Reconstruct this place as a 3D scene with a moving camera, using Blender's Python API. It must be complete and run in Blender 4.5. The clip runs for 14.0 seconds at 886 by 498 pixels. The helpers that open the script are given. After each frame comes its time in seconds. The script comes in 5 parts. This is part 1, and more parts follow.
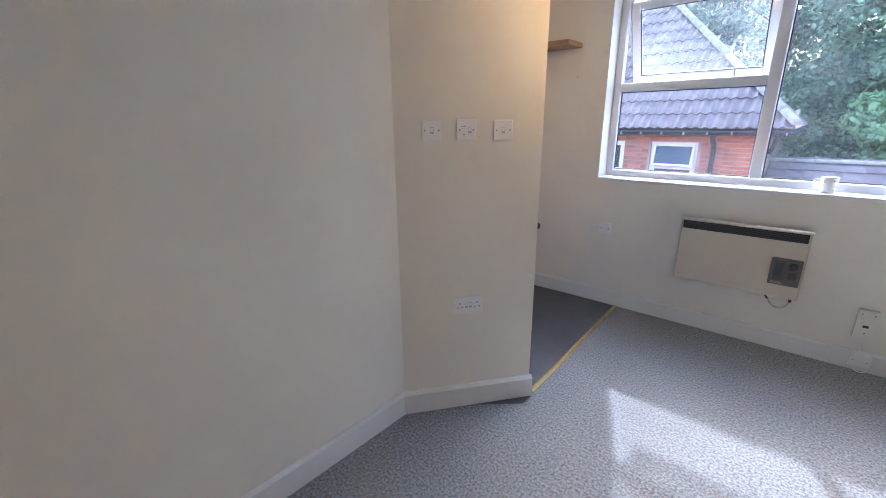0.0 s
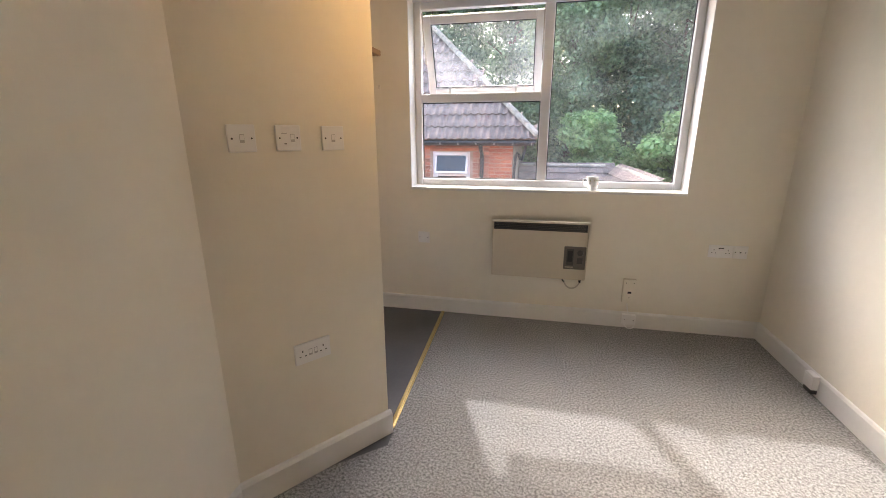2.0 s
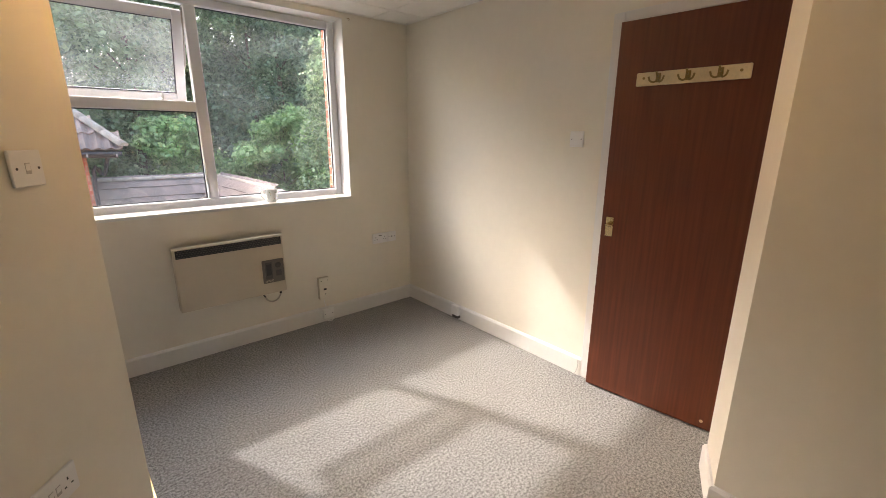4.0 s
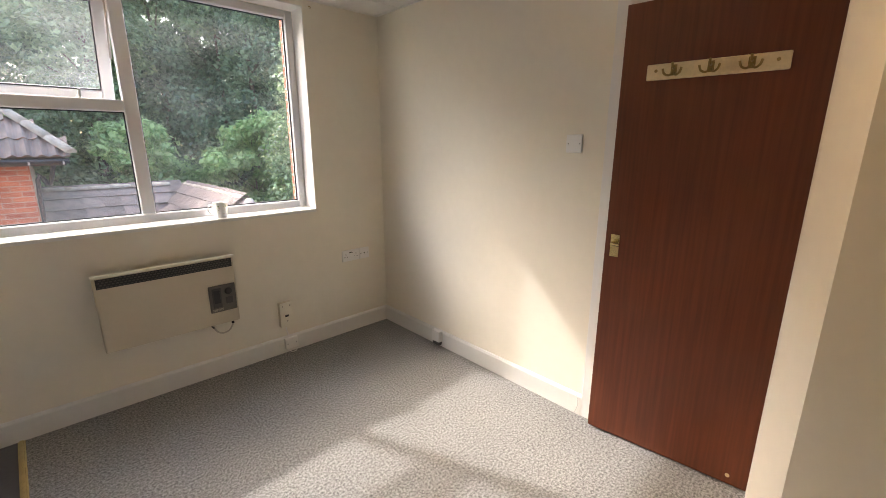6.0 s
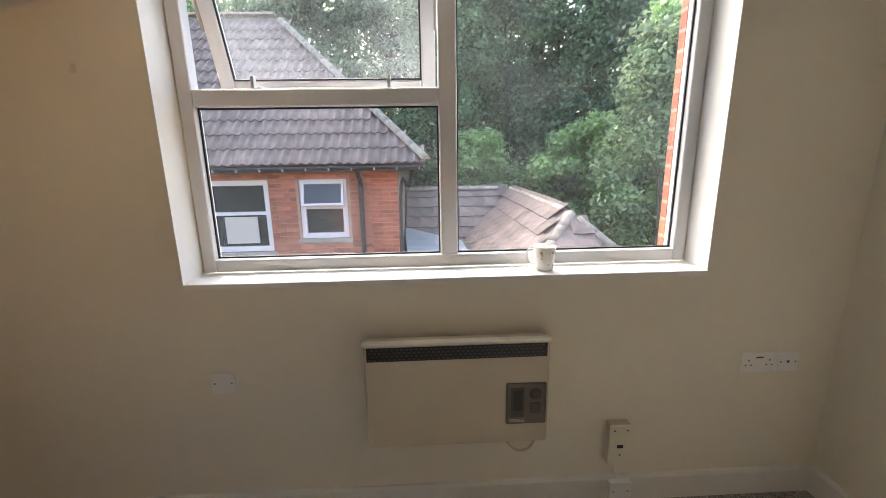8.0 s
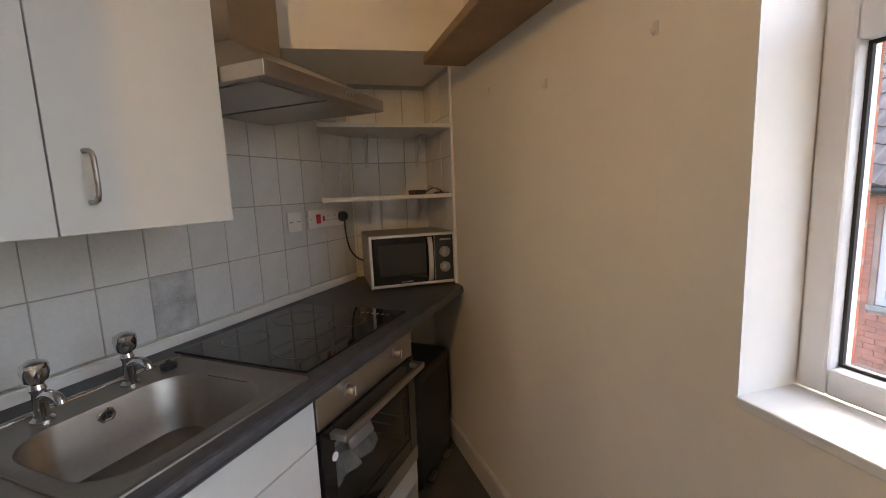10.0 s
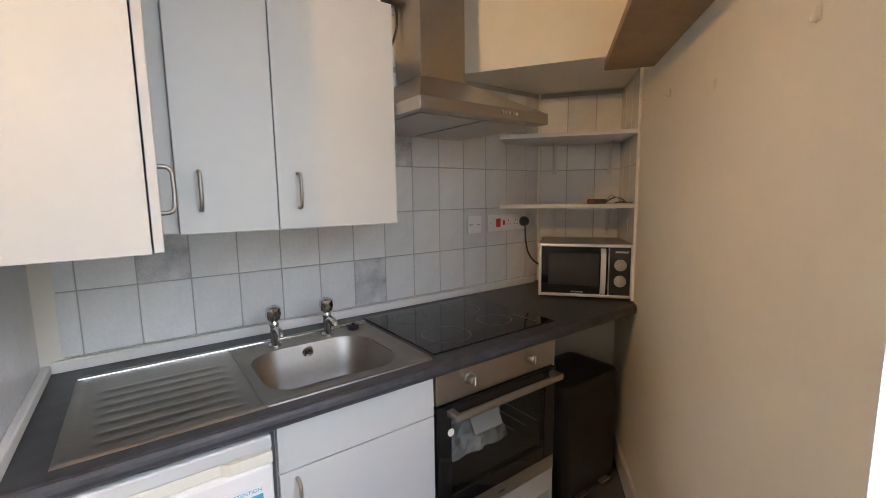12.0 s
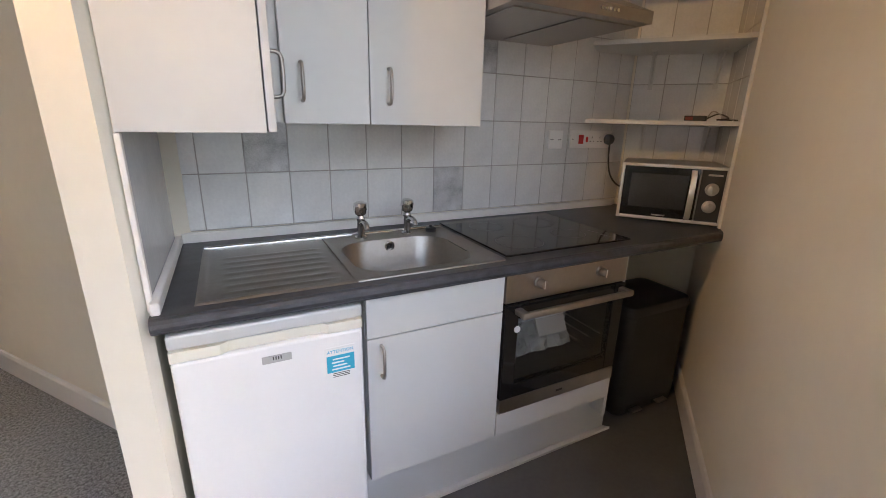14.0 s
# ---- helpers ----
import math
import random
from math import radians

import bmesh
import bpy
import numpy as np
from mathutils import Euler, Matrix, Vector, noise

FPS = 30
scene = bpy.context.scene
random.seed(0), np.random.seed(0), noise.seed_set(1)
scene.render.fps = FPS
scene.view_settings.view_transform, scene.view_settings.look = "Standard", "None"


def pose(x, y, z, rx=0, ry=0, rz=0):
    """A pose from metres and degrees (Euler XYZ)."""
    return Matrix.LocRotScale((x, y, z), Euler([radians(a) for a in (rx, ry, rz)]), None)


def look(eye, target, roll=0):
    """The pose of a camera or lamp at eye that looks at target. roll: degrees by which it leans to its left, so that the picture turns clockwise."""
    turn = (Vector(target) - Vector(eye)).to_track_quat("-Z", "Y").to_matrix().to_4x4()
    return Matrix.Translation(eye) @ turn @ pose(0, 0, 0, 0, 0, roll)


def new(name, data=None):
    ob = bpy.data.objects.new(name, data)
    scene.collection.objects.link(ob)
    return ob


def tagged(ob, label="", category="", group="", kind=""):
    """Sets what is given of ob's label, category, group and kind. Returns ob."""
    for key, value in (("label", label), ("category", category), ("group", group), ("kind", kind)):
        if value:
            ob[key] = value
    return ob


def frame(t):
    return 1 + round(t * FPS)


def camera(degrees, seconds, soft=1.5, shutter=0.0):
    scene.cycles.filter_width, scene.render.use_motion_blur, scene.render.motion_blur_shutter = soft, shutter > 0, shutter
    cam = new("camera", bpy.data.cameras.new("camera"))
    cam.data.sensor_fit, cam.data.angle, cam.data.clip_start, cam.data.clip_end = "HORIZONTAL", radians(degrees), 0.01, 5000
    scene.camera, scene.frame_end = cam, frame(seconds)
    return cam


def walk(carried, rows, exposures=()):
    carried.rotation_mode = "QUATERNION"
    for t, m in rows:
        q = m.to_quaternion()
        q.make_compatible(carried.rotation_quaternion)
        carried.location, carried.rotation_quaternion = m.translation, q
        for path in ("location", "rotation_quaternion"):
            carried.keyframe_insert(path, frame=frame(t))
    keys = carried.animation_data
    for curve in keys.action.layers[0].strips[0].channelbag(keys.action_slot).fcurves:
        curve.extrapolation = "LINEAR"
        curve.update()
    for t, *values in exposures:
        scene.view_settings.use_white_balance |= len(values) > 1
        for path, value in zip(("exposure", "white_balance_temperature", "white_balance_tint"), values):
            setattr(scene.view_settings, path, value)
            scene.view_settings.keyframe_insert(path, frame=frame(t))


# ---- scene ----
cam = camera(92.9, 14.0, soft=0.9)
PATH = [
    (0, (-0.071, 0.245, 1.401), (-1.334, 1.682, 0.819), -0.6),
    (0.5, (-0.037, 0.28, 1.405), (-1.045, 1.911, 0.836), 0.1),
    (1, (-0.063, 0.31, 1.404), (-0.802, 2.078, 0.83), 1.5),
    (1.5, (-0.171, 0.305, 1.374), (-0.801, 2.115, 0.802), 1.5),
    (2, (-0.386, 0.375, 1.382), (-0.801, 2.256, 0.845), -0.2),
    (2.5, (-0.646, 0.455, 1.41), (-0.591, 2.38, 0.869), 0.5),
    (3, (-0.866, 0.472, 1.415), (-0.221, 2.288, 0.88), -0.6),
    (3.5, (-0.992, 0.436, 1.408), (0.002, 2.088, 0.873), -0.4),
    (4, (-1.029, 0.413, 1.435), (0.231, 1.879, 0.923), 0.2),
    (6.5, (-0.634, 0.92, 1.423), (0.696, 2.332, 0.936), 0.1),
    (7, (-0.511, 1.244, 1.416), (0.527, 2.89, 0.954), -0.0),
    (7.5, (-0.469, 1.617, 1.437), (0.176, 3.454, 0.98), -0.9),
    (8, (-0.448, 1.973, 1.432), (-0.363, 3.918, 0.972), -0.9),
    (8.5, (-0.53, 2.233, 1.394), (-1.037, 4.117, 0.957), -0.7),
    (9, (-0.657, 2.412, 1.366), (-1.804, 4.005, 0.992), -1.4),
    (11.5, (-0.779, 2.997, 1.405), (-2.698, 2.49, 1.159), -1.4),
    (12, (-0.66, 3.024, 1.409), (-2.57, 2.488, 1.157), -0.8),
    (12.5, (-0.581, 3.039, 1.411), (-2.456, 2.38, 1.192), -0.1),
    (13, (-0.548, 3.031, 1.418), (-2.361, 2.21, 1.222), 0.3),
    (13.5, (-0.564, 3.01, 1.389), (-2.349, 2.16, 1.09), 1.1),
    (14, (-0.59, 3.011, 1.333), (-2.327, 2.207, 0.755), 1.3),
]
EXPOSURES = [
    (0.0, 3.40, 4930, 15), (0.5, 3.40, 5230, 14), (1.0, 3.30, 5530, 14), (1.5, 3.25, 6300, 15), (2.5, 3.08, 6440, 14), (3.0, 2.98, 6540, 13), (4.0, 2.98, 6640, 14),
    (6.5, 3.00, 6540, 12), (7.0, 3.00, 6500, 11), (7.5, 2.85, 6500, 11), (8.5, 2.50, 6200, 13), (9.0, 2.35, 5950, 15), (9.5, 2.50, 6400, 15), (11.0, 4.03, 6110, 14), (11.5, 4.03, 6110, 14), (12.0, 3.58, 6110, 14), (12.5, 3.30, 6060, 16), (13.5, 3.35, 6200, 16), (14.0, 3.50, 6000, 16),
]
walk(cam, [(t, look(eye, target, roll)) for t, eye, target, roll in PATH], EXPOSURES)

# ---- light ----
SUN_WAY = Vector((0.625, -1.49, -1.33)).normalized()
world = bpy.data.worlds.new("sky")
scene.world = world
world.use_nodes = True
wn = world.node_tree.nodes
sky = wn.new("ShaderNodeTexSky")
sky.sky_type = "NISHITA"
sky.sun_disc = False
sky.sun_elevation = math.asin(-SUN_WAY.z)
sky.sun_rotation = math.atan2(-SUN_WAY.x, -SUN_WAY.y)
sky.dust_density, sky.air_density, sky.ozone_density = 4.0, 1.2, 1.0
wn["Background"].inputs["Strength"].default_value = 0.15
world.node_tree.links.new(sky.outputs[0], wn["Background"].inputs["Color"])

sun = new("sun", bpy.data.lights.new("sun", "SUN"))
sun.data.energy, sun.data.angle, sun.data.color = 0.47, radians(1.5), (1.0, 0.98, 0.95)
sun.matrix_world = look((-6, 14, 14), Vector((-6, 14, 14)) + SUN_WAY)

skylight = new("window_daylight", bpy.data.lights.new("window_daylight", "AREA"))
skylight.data.shape, skylight.data.size, skylight.data.size_y = "RECTANGLE", 1.9, 1.25
skylight.data.energy, skylight.data.spread, skylight.data.color = 1.9, radians(150), (0.88, 0.95, 1.0)
skylight.matrix_world = look((-0.12, 4.20, 1.80), (-1.30, 2.20, 0.80))

# the bright hazy part of the sky, up and to the west of the window
HAZE_WAY = Vector((0.55, -0.62, -0.56)).normalized()
haze = new("window_skyglow", bpy.data.lights.new("window_skyglow", "AREA"))
haze.data.shape, haze.data.size, haze.data.size_y = "RECTANGLE", 2.3, 1.7
haze.data.energy, haze.data.spread, haze.data.color = 0.42, radians(28), (0.93, 0.97, 1.0)
haze_at = Vector((-0.354, 3.60, 1.62)) - HAZE_WAY * 1.6
haze.matrix_world = look(haze_at, haze_at + HAZE_WAY)

BULB_COLOR = (1.0, 0.56, 0.18)

# ---- materials ----
def mat(name, color, rough=0.6, metal=0.0, vary=0.06, scale=6.0, bump=0.0, bump_scale=80.0, spec=0.5, rand=0.0, grime=None):
    """A plain surface with grain at two scales. rand: tint by object."""
    m = bpy.data.materials.new(name)
    m.use_nodes = True
    n, l = m.node_tree.nodes, m.node_tree.links
    b = n["Principled BSDF"]
    b.inputs["Roughness"].default_value, b.inputs["Metallic"].default_value = rough, metal
    b.inputs["Specular IOR Level"].default_value = spec
    tc = n.new("ShaderNodeTexCoord")
    n1, n2 = n.new("ShaderNodeTexNoise"), n.new("ShaderNodeTexNoise")
    n1.inputs["Scale"].default_value, n1.inputs["Detail"].default_value = scale, 6
    n2.inputs["Scale"].default_value, n2.inputs["Detail"].default_value = scale * 14, 3
    mix = n.new("ShaderNodeMath"); mix.operation = "ADD"
    half = n.new("ShaderNodeMath"); half.operation = "MULTIPLY"; half.inputs[1].default_value = 0.45
    ramp = n.new("ShaderNodeValToRGB")
    lo = [max(0, c * (1 - vary)) for c in color]
    hi = [min(1, c * (1 + vary)) for c in color]
    if grime:
        lo = [c * (1 - vary) * 0.5 + g * 0.5 for c, g in zip(color, grime)]
    ramp.color_ramp.elements[0].color, ramp.color_ramp.elements[1].color = (*lo, 1), (*hi, 1)
    ramp.color_ramp.elements[0].position, ramp.color_ramp.elements[1].position = 0.45, 0.95
    for k in (n1, n2):
        l.new(tc.outputs["Object"], k.inputs["Vector"])
    l.new(n2.outputs[0], half.inputs[0])
    l.new(n1.outputs[0], mix.inputs[0]); l.new(half.outputs[0], mix.inputs[1])
    l.new(mix.outputs[0], ramp.inputs[0])
    out = ramp.outputs[0]
    if rand:
        oi = n.new("ShaderNodeObjectInfo")
        mr = n.new("ShaderNodeMapRange")
        mr.inputs[3].default_value, mr.inputs[4].default_value = 1 - rand, 1 + rand
        hs = n.new("ShaderNodeHueSaturation")
        l.new(oi.outputs["Random"], mr.inputs[0]); l.new(mr.outputs[0], hs.inputs["Value"])
        l.new(out, hs.inputs["Color"]); out = hs.outputs[0]
    l.new(out, b.inputs["Base Color"])
    if bump:
        n3 = n.new("ShaderNodeTexNoise")
        n3.inputs["Scale"].default_value, n3.inputs["Detail"].default_value = bump_scale, 4
        l.new(tc.outputs["Object"], n3.inputs["Vector"])
        bp = n.new("ShaderNodeBump")
        bp.inputs["Strength"].default_value, bp.inputs["Distance"].default_value = bump, 0.004
        l.new(n3.outputs[0], bp.inputs["Height"]); l.new(bp.outputs[0], b.inputs["Normal"])
    return m


M_WALL = mat("cream_paint", (0.80, 0.755, 0.65), 0.75, vary=0.03, scale=1.3, bump=0.10, bump_scale=120, spec=0.25)
M_CEIL = mat("ceiling_paint", (0.82, 0.80, 0.75), 0.85, vary=0.03, scale=1.5, bump=0.15, bump_scale=60, spec=0.2)
M_SKIRT = mat("white_gloss", (0.75, 0.74, 0.71), 0.35, vary=0.03, scale=3, bump=0.04, bump_scale=30)
M_UPVC = mat("white_upvc", (0.70, 0.70, 0.71), 0.3, vary=0.02, scale=3)
M_UNIT = mat("white_melamine", (0.60, 0.60, 0.58), 0.35, vary=0.02, scale=2)
M_PLATE = mat("white_plastic", (0.82, 0.81, 0.79), 0.35, vary=0.02, scale=5)
M_HEAT = mat("heater_beige", (0.60, 0.53, 0.41), 0.45, vary=0.03, scale=3)
M_BLACK = mat("black_plastic", (0.02, 0.02, 0.022), 0.4, vary=0.15, scale=8)
M_DARK = mat("dark_grey_plastic", (0.07, 0.065, 0.06), 0.45, vary=0.1, scale=8)
M_BIN = mat("bin_black", (0.022, 0.021, 0.022), 0.5, vary=0.2, scale=10)
M_STEEL = mat("brushed_steel", (0.43, 0.40, 0.365), 0.34, 1.0, vary=0.08, scale=4, bump=0.05, bump_scale=200)
M_SINK = mat("satin_sink_steel", (0.34, 0.315, 0.285), 0.42, 1.0, vary=0.1, scale=5, bump=0.05, bump_scale=220)
M_CHROME = mat("chrome", (0.72, 0.72, 0.72), 0.12, 1.0, vary=0.03, scale=6)
M_BRASS = mat("brass", (0.72, 0.60, 0.32), 0.25, 1.0, vary=0.1, scale=20)
M_OLDBRASS = mat("antique_brass", (0.30, 0.22, 0.09), 0.4, 1.0, vary=0.2, scale=30)
M_GLASSBLACK = mat("black_glass", (0.008, 0.008, 0.009), 0.06, vary=0.1, scale=5)
M_TOP = mat("charcoal_laminate", (0.045, 0.046, 0.052), 0.38, vary=0.35, scale=30, bump=0.08, bump_scale=300)
M_GROUT = mat("grout", (0.40, 0.385, 0.36), 0.9, vary=0.1, scale=10)
M_WOOD = mat("shelf_wood", (0.30, 0.18, 0.09), 0.5, vary=0.25, scale=5)
M_PALEWOOD = mat("pale_wood", (0.72, 0.60, 0.38), 0.5, vary=0.15, scale=8)
M_RED = mat("red_rocker", (0.55, 0.03, 0.03), 0.35)
M_GREYLINE = mat("shadow_grey", (0.45, 0.44, 0.42), 0.6)
M_SEAL = mat("silicone_white", (0.76, 0.74, 0.70), 0.5, vary=0.05)


def carpet_mat():
    m = bpy.data.materials.new("carpet")
    m.use_nodes = True
    n, l = m.node_tree.nodes, m.node_tree.links
    b = n["Principled BSDF"]
    b.inputs["Roughness"].default_value, b.inputs["Specular IOR Level"].default_value = 0.95, 0.1
    tc = n.new("ShaderNodeTexCoord")
    big, mid, fine = (n.new("ShaderNodeTexNoise") for _ in range(3))
    for k, s in ((big, 2.1), (mid, 92), (fine, 240)):
        k.inputs["Scale"].default_value, k.inputs["Detail"].default_value = s, 7
        l.new(tc.outputs["Object"], k.inputs["Vector"])
    r = n.new("ShaderNodeValToRGB")
    e = r.color_ramp.elements
    e[0].position, e[0].color = 0.39, (0.138, 0.134, 0.129, 1)
    e[1].position, e[1].color = 0.60, (0.545, 0.542, 0.53, 1)
    a = n.new("ShaderNodeMath"); a.operation = "MULTIPLY_ADD"; a.inputs[1].default_value = 0.5
    h = n.new("ShaderNodeMath"); h.operation = "MULTIPLY"; h.inputs[1].default_value = 0.5
    l.new(fine.outputs[0], h.inputs[0])
    l.new(mid.outputs[0], a.inputs[0]); l.new(h.outputs[0], a.inputs[2])
    l.new(a.outputs[0], r.inputs[0])
    mx = n.new("ShaderNodeMix"); mx.data_type = "RGBA"; mx.blend_type = "MULTIPLY"
    mx.inputs[0].default_value = 0.35
    l.new(r.outputs[0], mx.inputs[6]); l.new(big.outputs[0], mx.inputs[7])
    l.new(mx.outputs[2], b.inputs["Base Color"])
    bp = n.new("ShaderNodeBump")
    bp.inputs["Strength"].default_value, bp.inputs["Distance"].default_value = 0.15, 0.0012
    l.new(a.outputs[0], bp.inputs["Height"]); l.new(bp.outputs[0], b.inputs["Normal"])
    return m


def glass_mat(name, rough=0.0, tint=(1, 1, 1), dust_haze=0.0):
    m = bpy.data.materials.new(name)
    m.use_nodes = True
    n, l = m.node_tree.nodes, m.node_tree.links
    n.remove(n["Principled BSDF"])
    tr, gl, mx, lw_ = n.new("ShaderNodeBsdfTransparent"), n.new("ShaderNodeBsdfGlossy"), n.new("ShaderNodeMixShader"), n.new("ShaderNodeLayerWeight")
    pw, fr = n.new("ShaderNodeMath"), n.new("ShaderNodeMath")
    tr.inputs[0].default_value = (*tint, 1)
    gl.inputs["Roughness"].default_value = rough
    lw_.inputs[0].default_value = 0.5
    pw.operation, pw.inputs[1].default_value = "POWER", 5.0
    fr.operation, fr.inputs[1].default_value, fr.inputs[2].default_value = "MULTIPLY_ADD", 0.9, 0.03
    l.new(lw_.outputs["Facing"], pw.inputs[0]); l.new(pw.outputs[0], fr.inputs[0])
    l.new(fr.outputs[0], mx.inputs[0]); l.new(tr.outputs[0], mx.inputs[1]); l.new(gl.outputs[0], mx.inputs[2])
    out = mx
    if dust_haze:
        # a thin uneven film on the glass: dust, plus painted-in milky glare and sky haze
        tl, mx2, no, rp = n.new("ShaderNodeBsdfTranslucent"), n.new("ShaderNodeMixShader"), n.new("ShaderNodeTexNoise"), n.new("ShaderNodeMapRange")
        tc = n.new("ShaderNodeTexCoord")
        mp = n.new("ShaderNodeMapping")
        mp.inputs["Scale"].default_value = (1.0, 1.0, 2.6)
        no.inputs["Scale"].default_value, no.inputs["Detail"].default_value = 1.6, 1.5
        rp.inputs[1].default_value, rp.inputs[2].default_value, rp.inputs[3].default_value, rp.inputs[4].default_value = 0.38, 0.72, dust_haze * 0.35, dust_haze * 1.6
        tl.inputs[0].default_value = (0.85, 0.9, 0.95, 1)
        l.new(tc.outputs["Object"], mp.inputs[0]); l.new(mp.outputs[0], no.inputs["Vector"])
        l.new(no.outputs[0], rp.inputs[0]); l.new(rp.outputs[0], mx2.inputs[0])
        l.new(mx.outputs[0], mx2.inputs[1]); l.new(tl.outputs[0], mx2.inputs[2])
        out = mx2
    l.new(out.outputs[0], n["Material Output"].inputs[0])
    return m


def door_mat():
    """Red-brown mahogany veneer with upright grain."""
    m = bpy.data.materials.new("mahogany_veneer")
    m.use_nodes = True
    n, l = m.node_tree.nodes, m.node_tree.links
    b = n["Principled BSDF"]
    b.inputs["Roughness"].default_value = 0.38
    tc, mp = n.new("ShaderNodeTexCoord"), n.new("ShaderNodeMapping")
    mp.inputs["Scale"].default_value = (60, 60, 2.2)
    no, big = n.new("ShaderNodeTexNoise"), n.new("ShaderNodeTexNoise")
    no.inputs["Scale"].default_value, no.inputs["Detail"].default_value = 1.0, 6
    big.inputs["Scale"].default_value = 2.5
    r = n.new("ShaderNodeValToRGB")
    e = r.color_ramp.elements
    e[0].position, e[0].color = 0.3, (0.118, 0.029, 0.011, 1)
    e[1].position, e[1].color = 0.75, (0.19, 0.052, 0.020, 1)
    mx = n.new("ShaderNodeMix"); mx.data_type = "RGBA"; mx.blend_type = "MULTIPLY"; mx.inputs[0].default_value = 0.3
    l.new(tc.outputs["Object"], mp.inputs[0]); l.new(mp.outputs[0], no.inputs["Vector"])
    l.new(tc.outputs["Object"], big.inputs["Vector"])
    l.new(no.outputs[0], r.inputs[0]); l.new(r.outputs[0], mx.inputs[6]); l.new(big.outputs[0], mx.inputs[7])
    l.new(mx.outputs[2], b.inputs["Base Color"])
    return m


M_CARPET = carpet_mat()
M_VINYL = mat("grey_vinyl", (0.11, 0.11, 0.115), 0.45, vary=0.15, scale=4, bump=0.05, bump_scale=150)
M_PANE = glass_mat("window_glass", dust_haze=0.008)
M_SASHPANE = glass_mat("dusty_hazed_sash_glass", dust_haze=0.022)
M_DOOR = door_mat()
M_TILE = mat("pale_tile", (0.70, 0.70, 0.685), 0.18, vary=0.10, scale=7, rand=0.05, bump=0.06, bump_scale=25)
M_TILE2 = mat("marbled_tile", (0.50, 0.50, 0.50), 0.18, vary=0.35, scale=16, rand=0.04)

# ---- builders ----
def part(name, bm, material, parent=None, label="", m=None):
    """Links a bmesh as one mesh object under a thing or a part."""
    me = bpy.data.meshes.new(name)
    bm.normal_update()
    bm.to_mesh(me)
    bm.free()
    me.materials.append(material)
    ob = new(name, me)
    if parent is not None:
        ob.parent = parent
    if m is not None:
        ob.matrix_local = m
    if label:
        ob["label"] = label
    return ob


def smooth(ob, degrees=40):
    for p in ob.data.polygons:
        p.use_smooth = True
    ob.data.set_sharp_from_angle(angle=radians(degrees))
    return ob


def thing(name, label, category, m=None, group=""):
    ob = new(name)
    ob.empty_display_size = 0.1
    if m is not None:
        ob.matrix_world = m
    return tagged(ob, label, category, group)


def structure(name, bm, material, label="", category=""):
    return tagged(part(name, bm, material), label, category, kind="structure")


def box(lo, hi, bevel=0.0, bm=None, seg=2):
    bm = bm or bmesh.new()
    c = [(a + b) / 2 for a, b in zip(lo, hi)]
    s = [abs(b - a) for a, b in zip(lo, hi)]
    r = bmesh.ops.create_cube(bm, size=1.0, matrix=Matrix.Translation(c) @ Matrix.Diagonal((*s, 1)))
    if bevel:
        es = {e for v in r["verts"] for e in v.link_edges}
        bmesh.ops.bevel(bm, geom=list(es), offset=bevel, segments=seg, affect="EDGES", profile=0.5)
    return bm


def prism(pts, z0, z1, bm=None, bevel=0.0):
    """An upright prism over a polygon in plan."""
    bm = bm or bmesh.new()
    lo = [bm.verts.new((x, y, z0)) for x, y in pts]
    hi = [bm.verts.new((x, y, z1)) for x, y in pts]
    fs = [bm.faces.new(lo[::-1]), bm.faces.new(hi)]
    k = len(pts)
    for i in range(k):
        fs.append(bm.faces.new((lo[i], lo[(i + 1) % k], hi[(i + 1) % k], hi[i])))
    bmesh.ops.recalc_face_normals(bm, faces=fs)
    if bevel:
        es = {e for f in fs for e in f.edges}
        bmesh.ops.bevel(bm, geom=list(es), offset=bevel, segments=2, affect="EDGES")
    return bm


def cyl(a, b, r, r2=None, bm=None, n=20):
    """A round bar from a to b."""
    bm = bm or bmesh.new()
    a, b = Vector(a), Vector(b)
    m = Matrix.Translation((a + b) / 2) @ (b - a).to_track_quat("Z", "Y").to_matrix().to_4x4()
    bmesh.ops.create_cone(bm, cap_ends=True, segments=n, radius1=r, radius2=r if r2 is None else r2, depth=(b - a).length, matrix=m)
    return bm


def tube(points, r, bm=None, n=8):
    """A bent round tube along points."""
    bm = bm or bmesh.new()
    pts = [Vector(p) for p in points]
    rings, side = [], None
    for i, p in enumerate(pts):
        d = (pts[min(i + 1, len(pts) - 1)] - pts[max(i - 1, 0)]).normalized()
        if side is None:
            side = d.cross(Vector((0, 0, 1)) if abs(d.z) < 0.9 else Vector((1, 0.3, 0)))
        side = (side - d * side.dot(d)).normalized()
        top = side.cross(d)
        rings.append([bm.verts.new(p + r * (math.cos(t) * side + math.sin(t) * top)) for t in (2 * math.pi * k / n for k in range(n))])
    for a, b in zip(rings, rings[1:]):
        for k in range(n):
            bm.faces.new((a[k], a[(k + 1) % n], b[(k + 1) % n], b[k]))
    bm.faces.new(rings[0][::-1]); bm.faces.new(rings[-1])
    bmesh.ops.recalc_face_normals(bm, faces=bm.faces)
    return bm


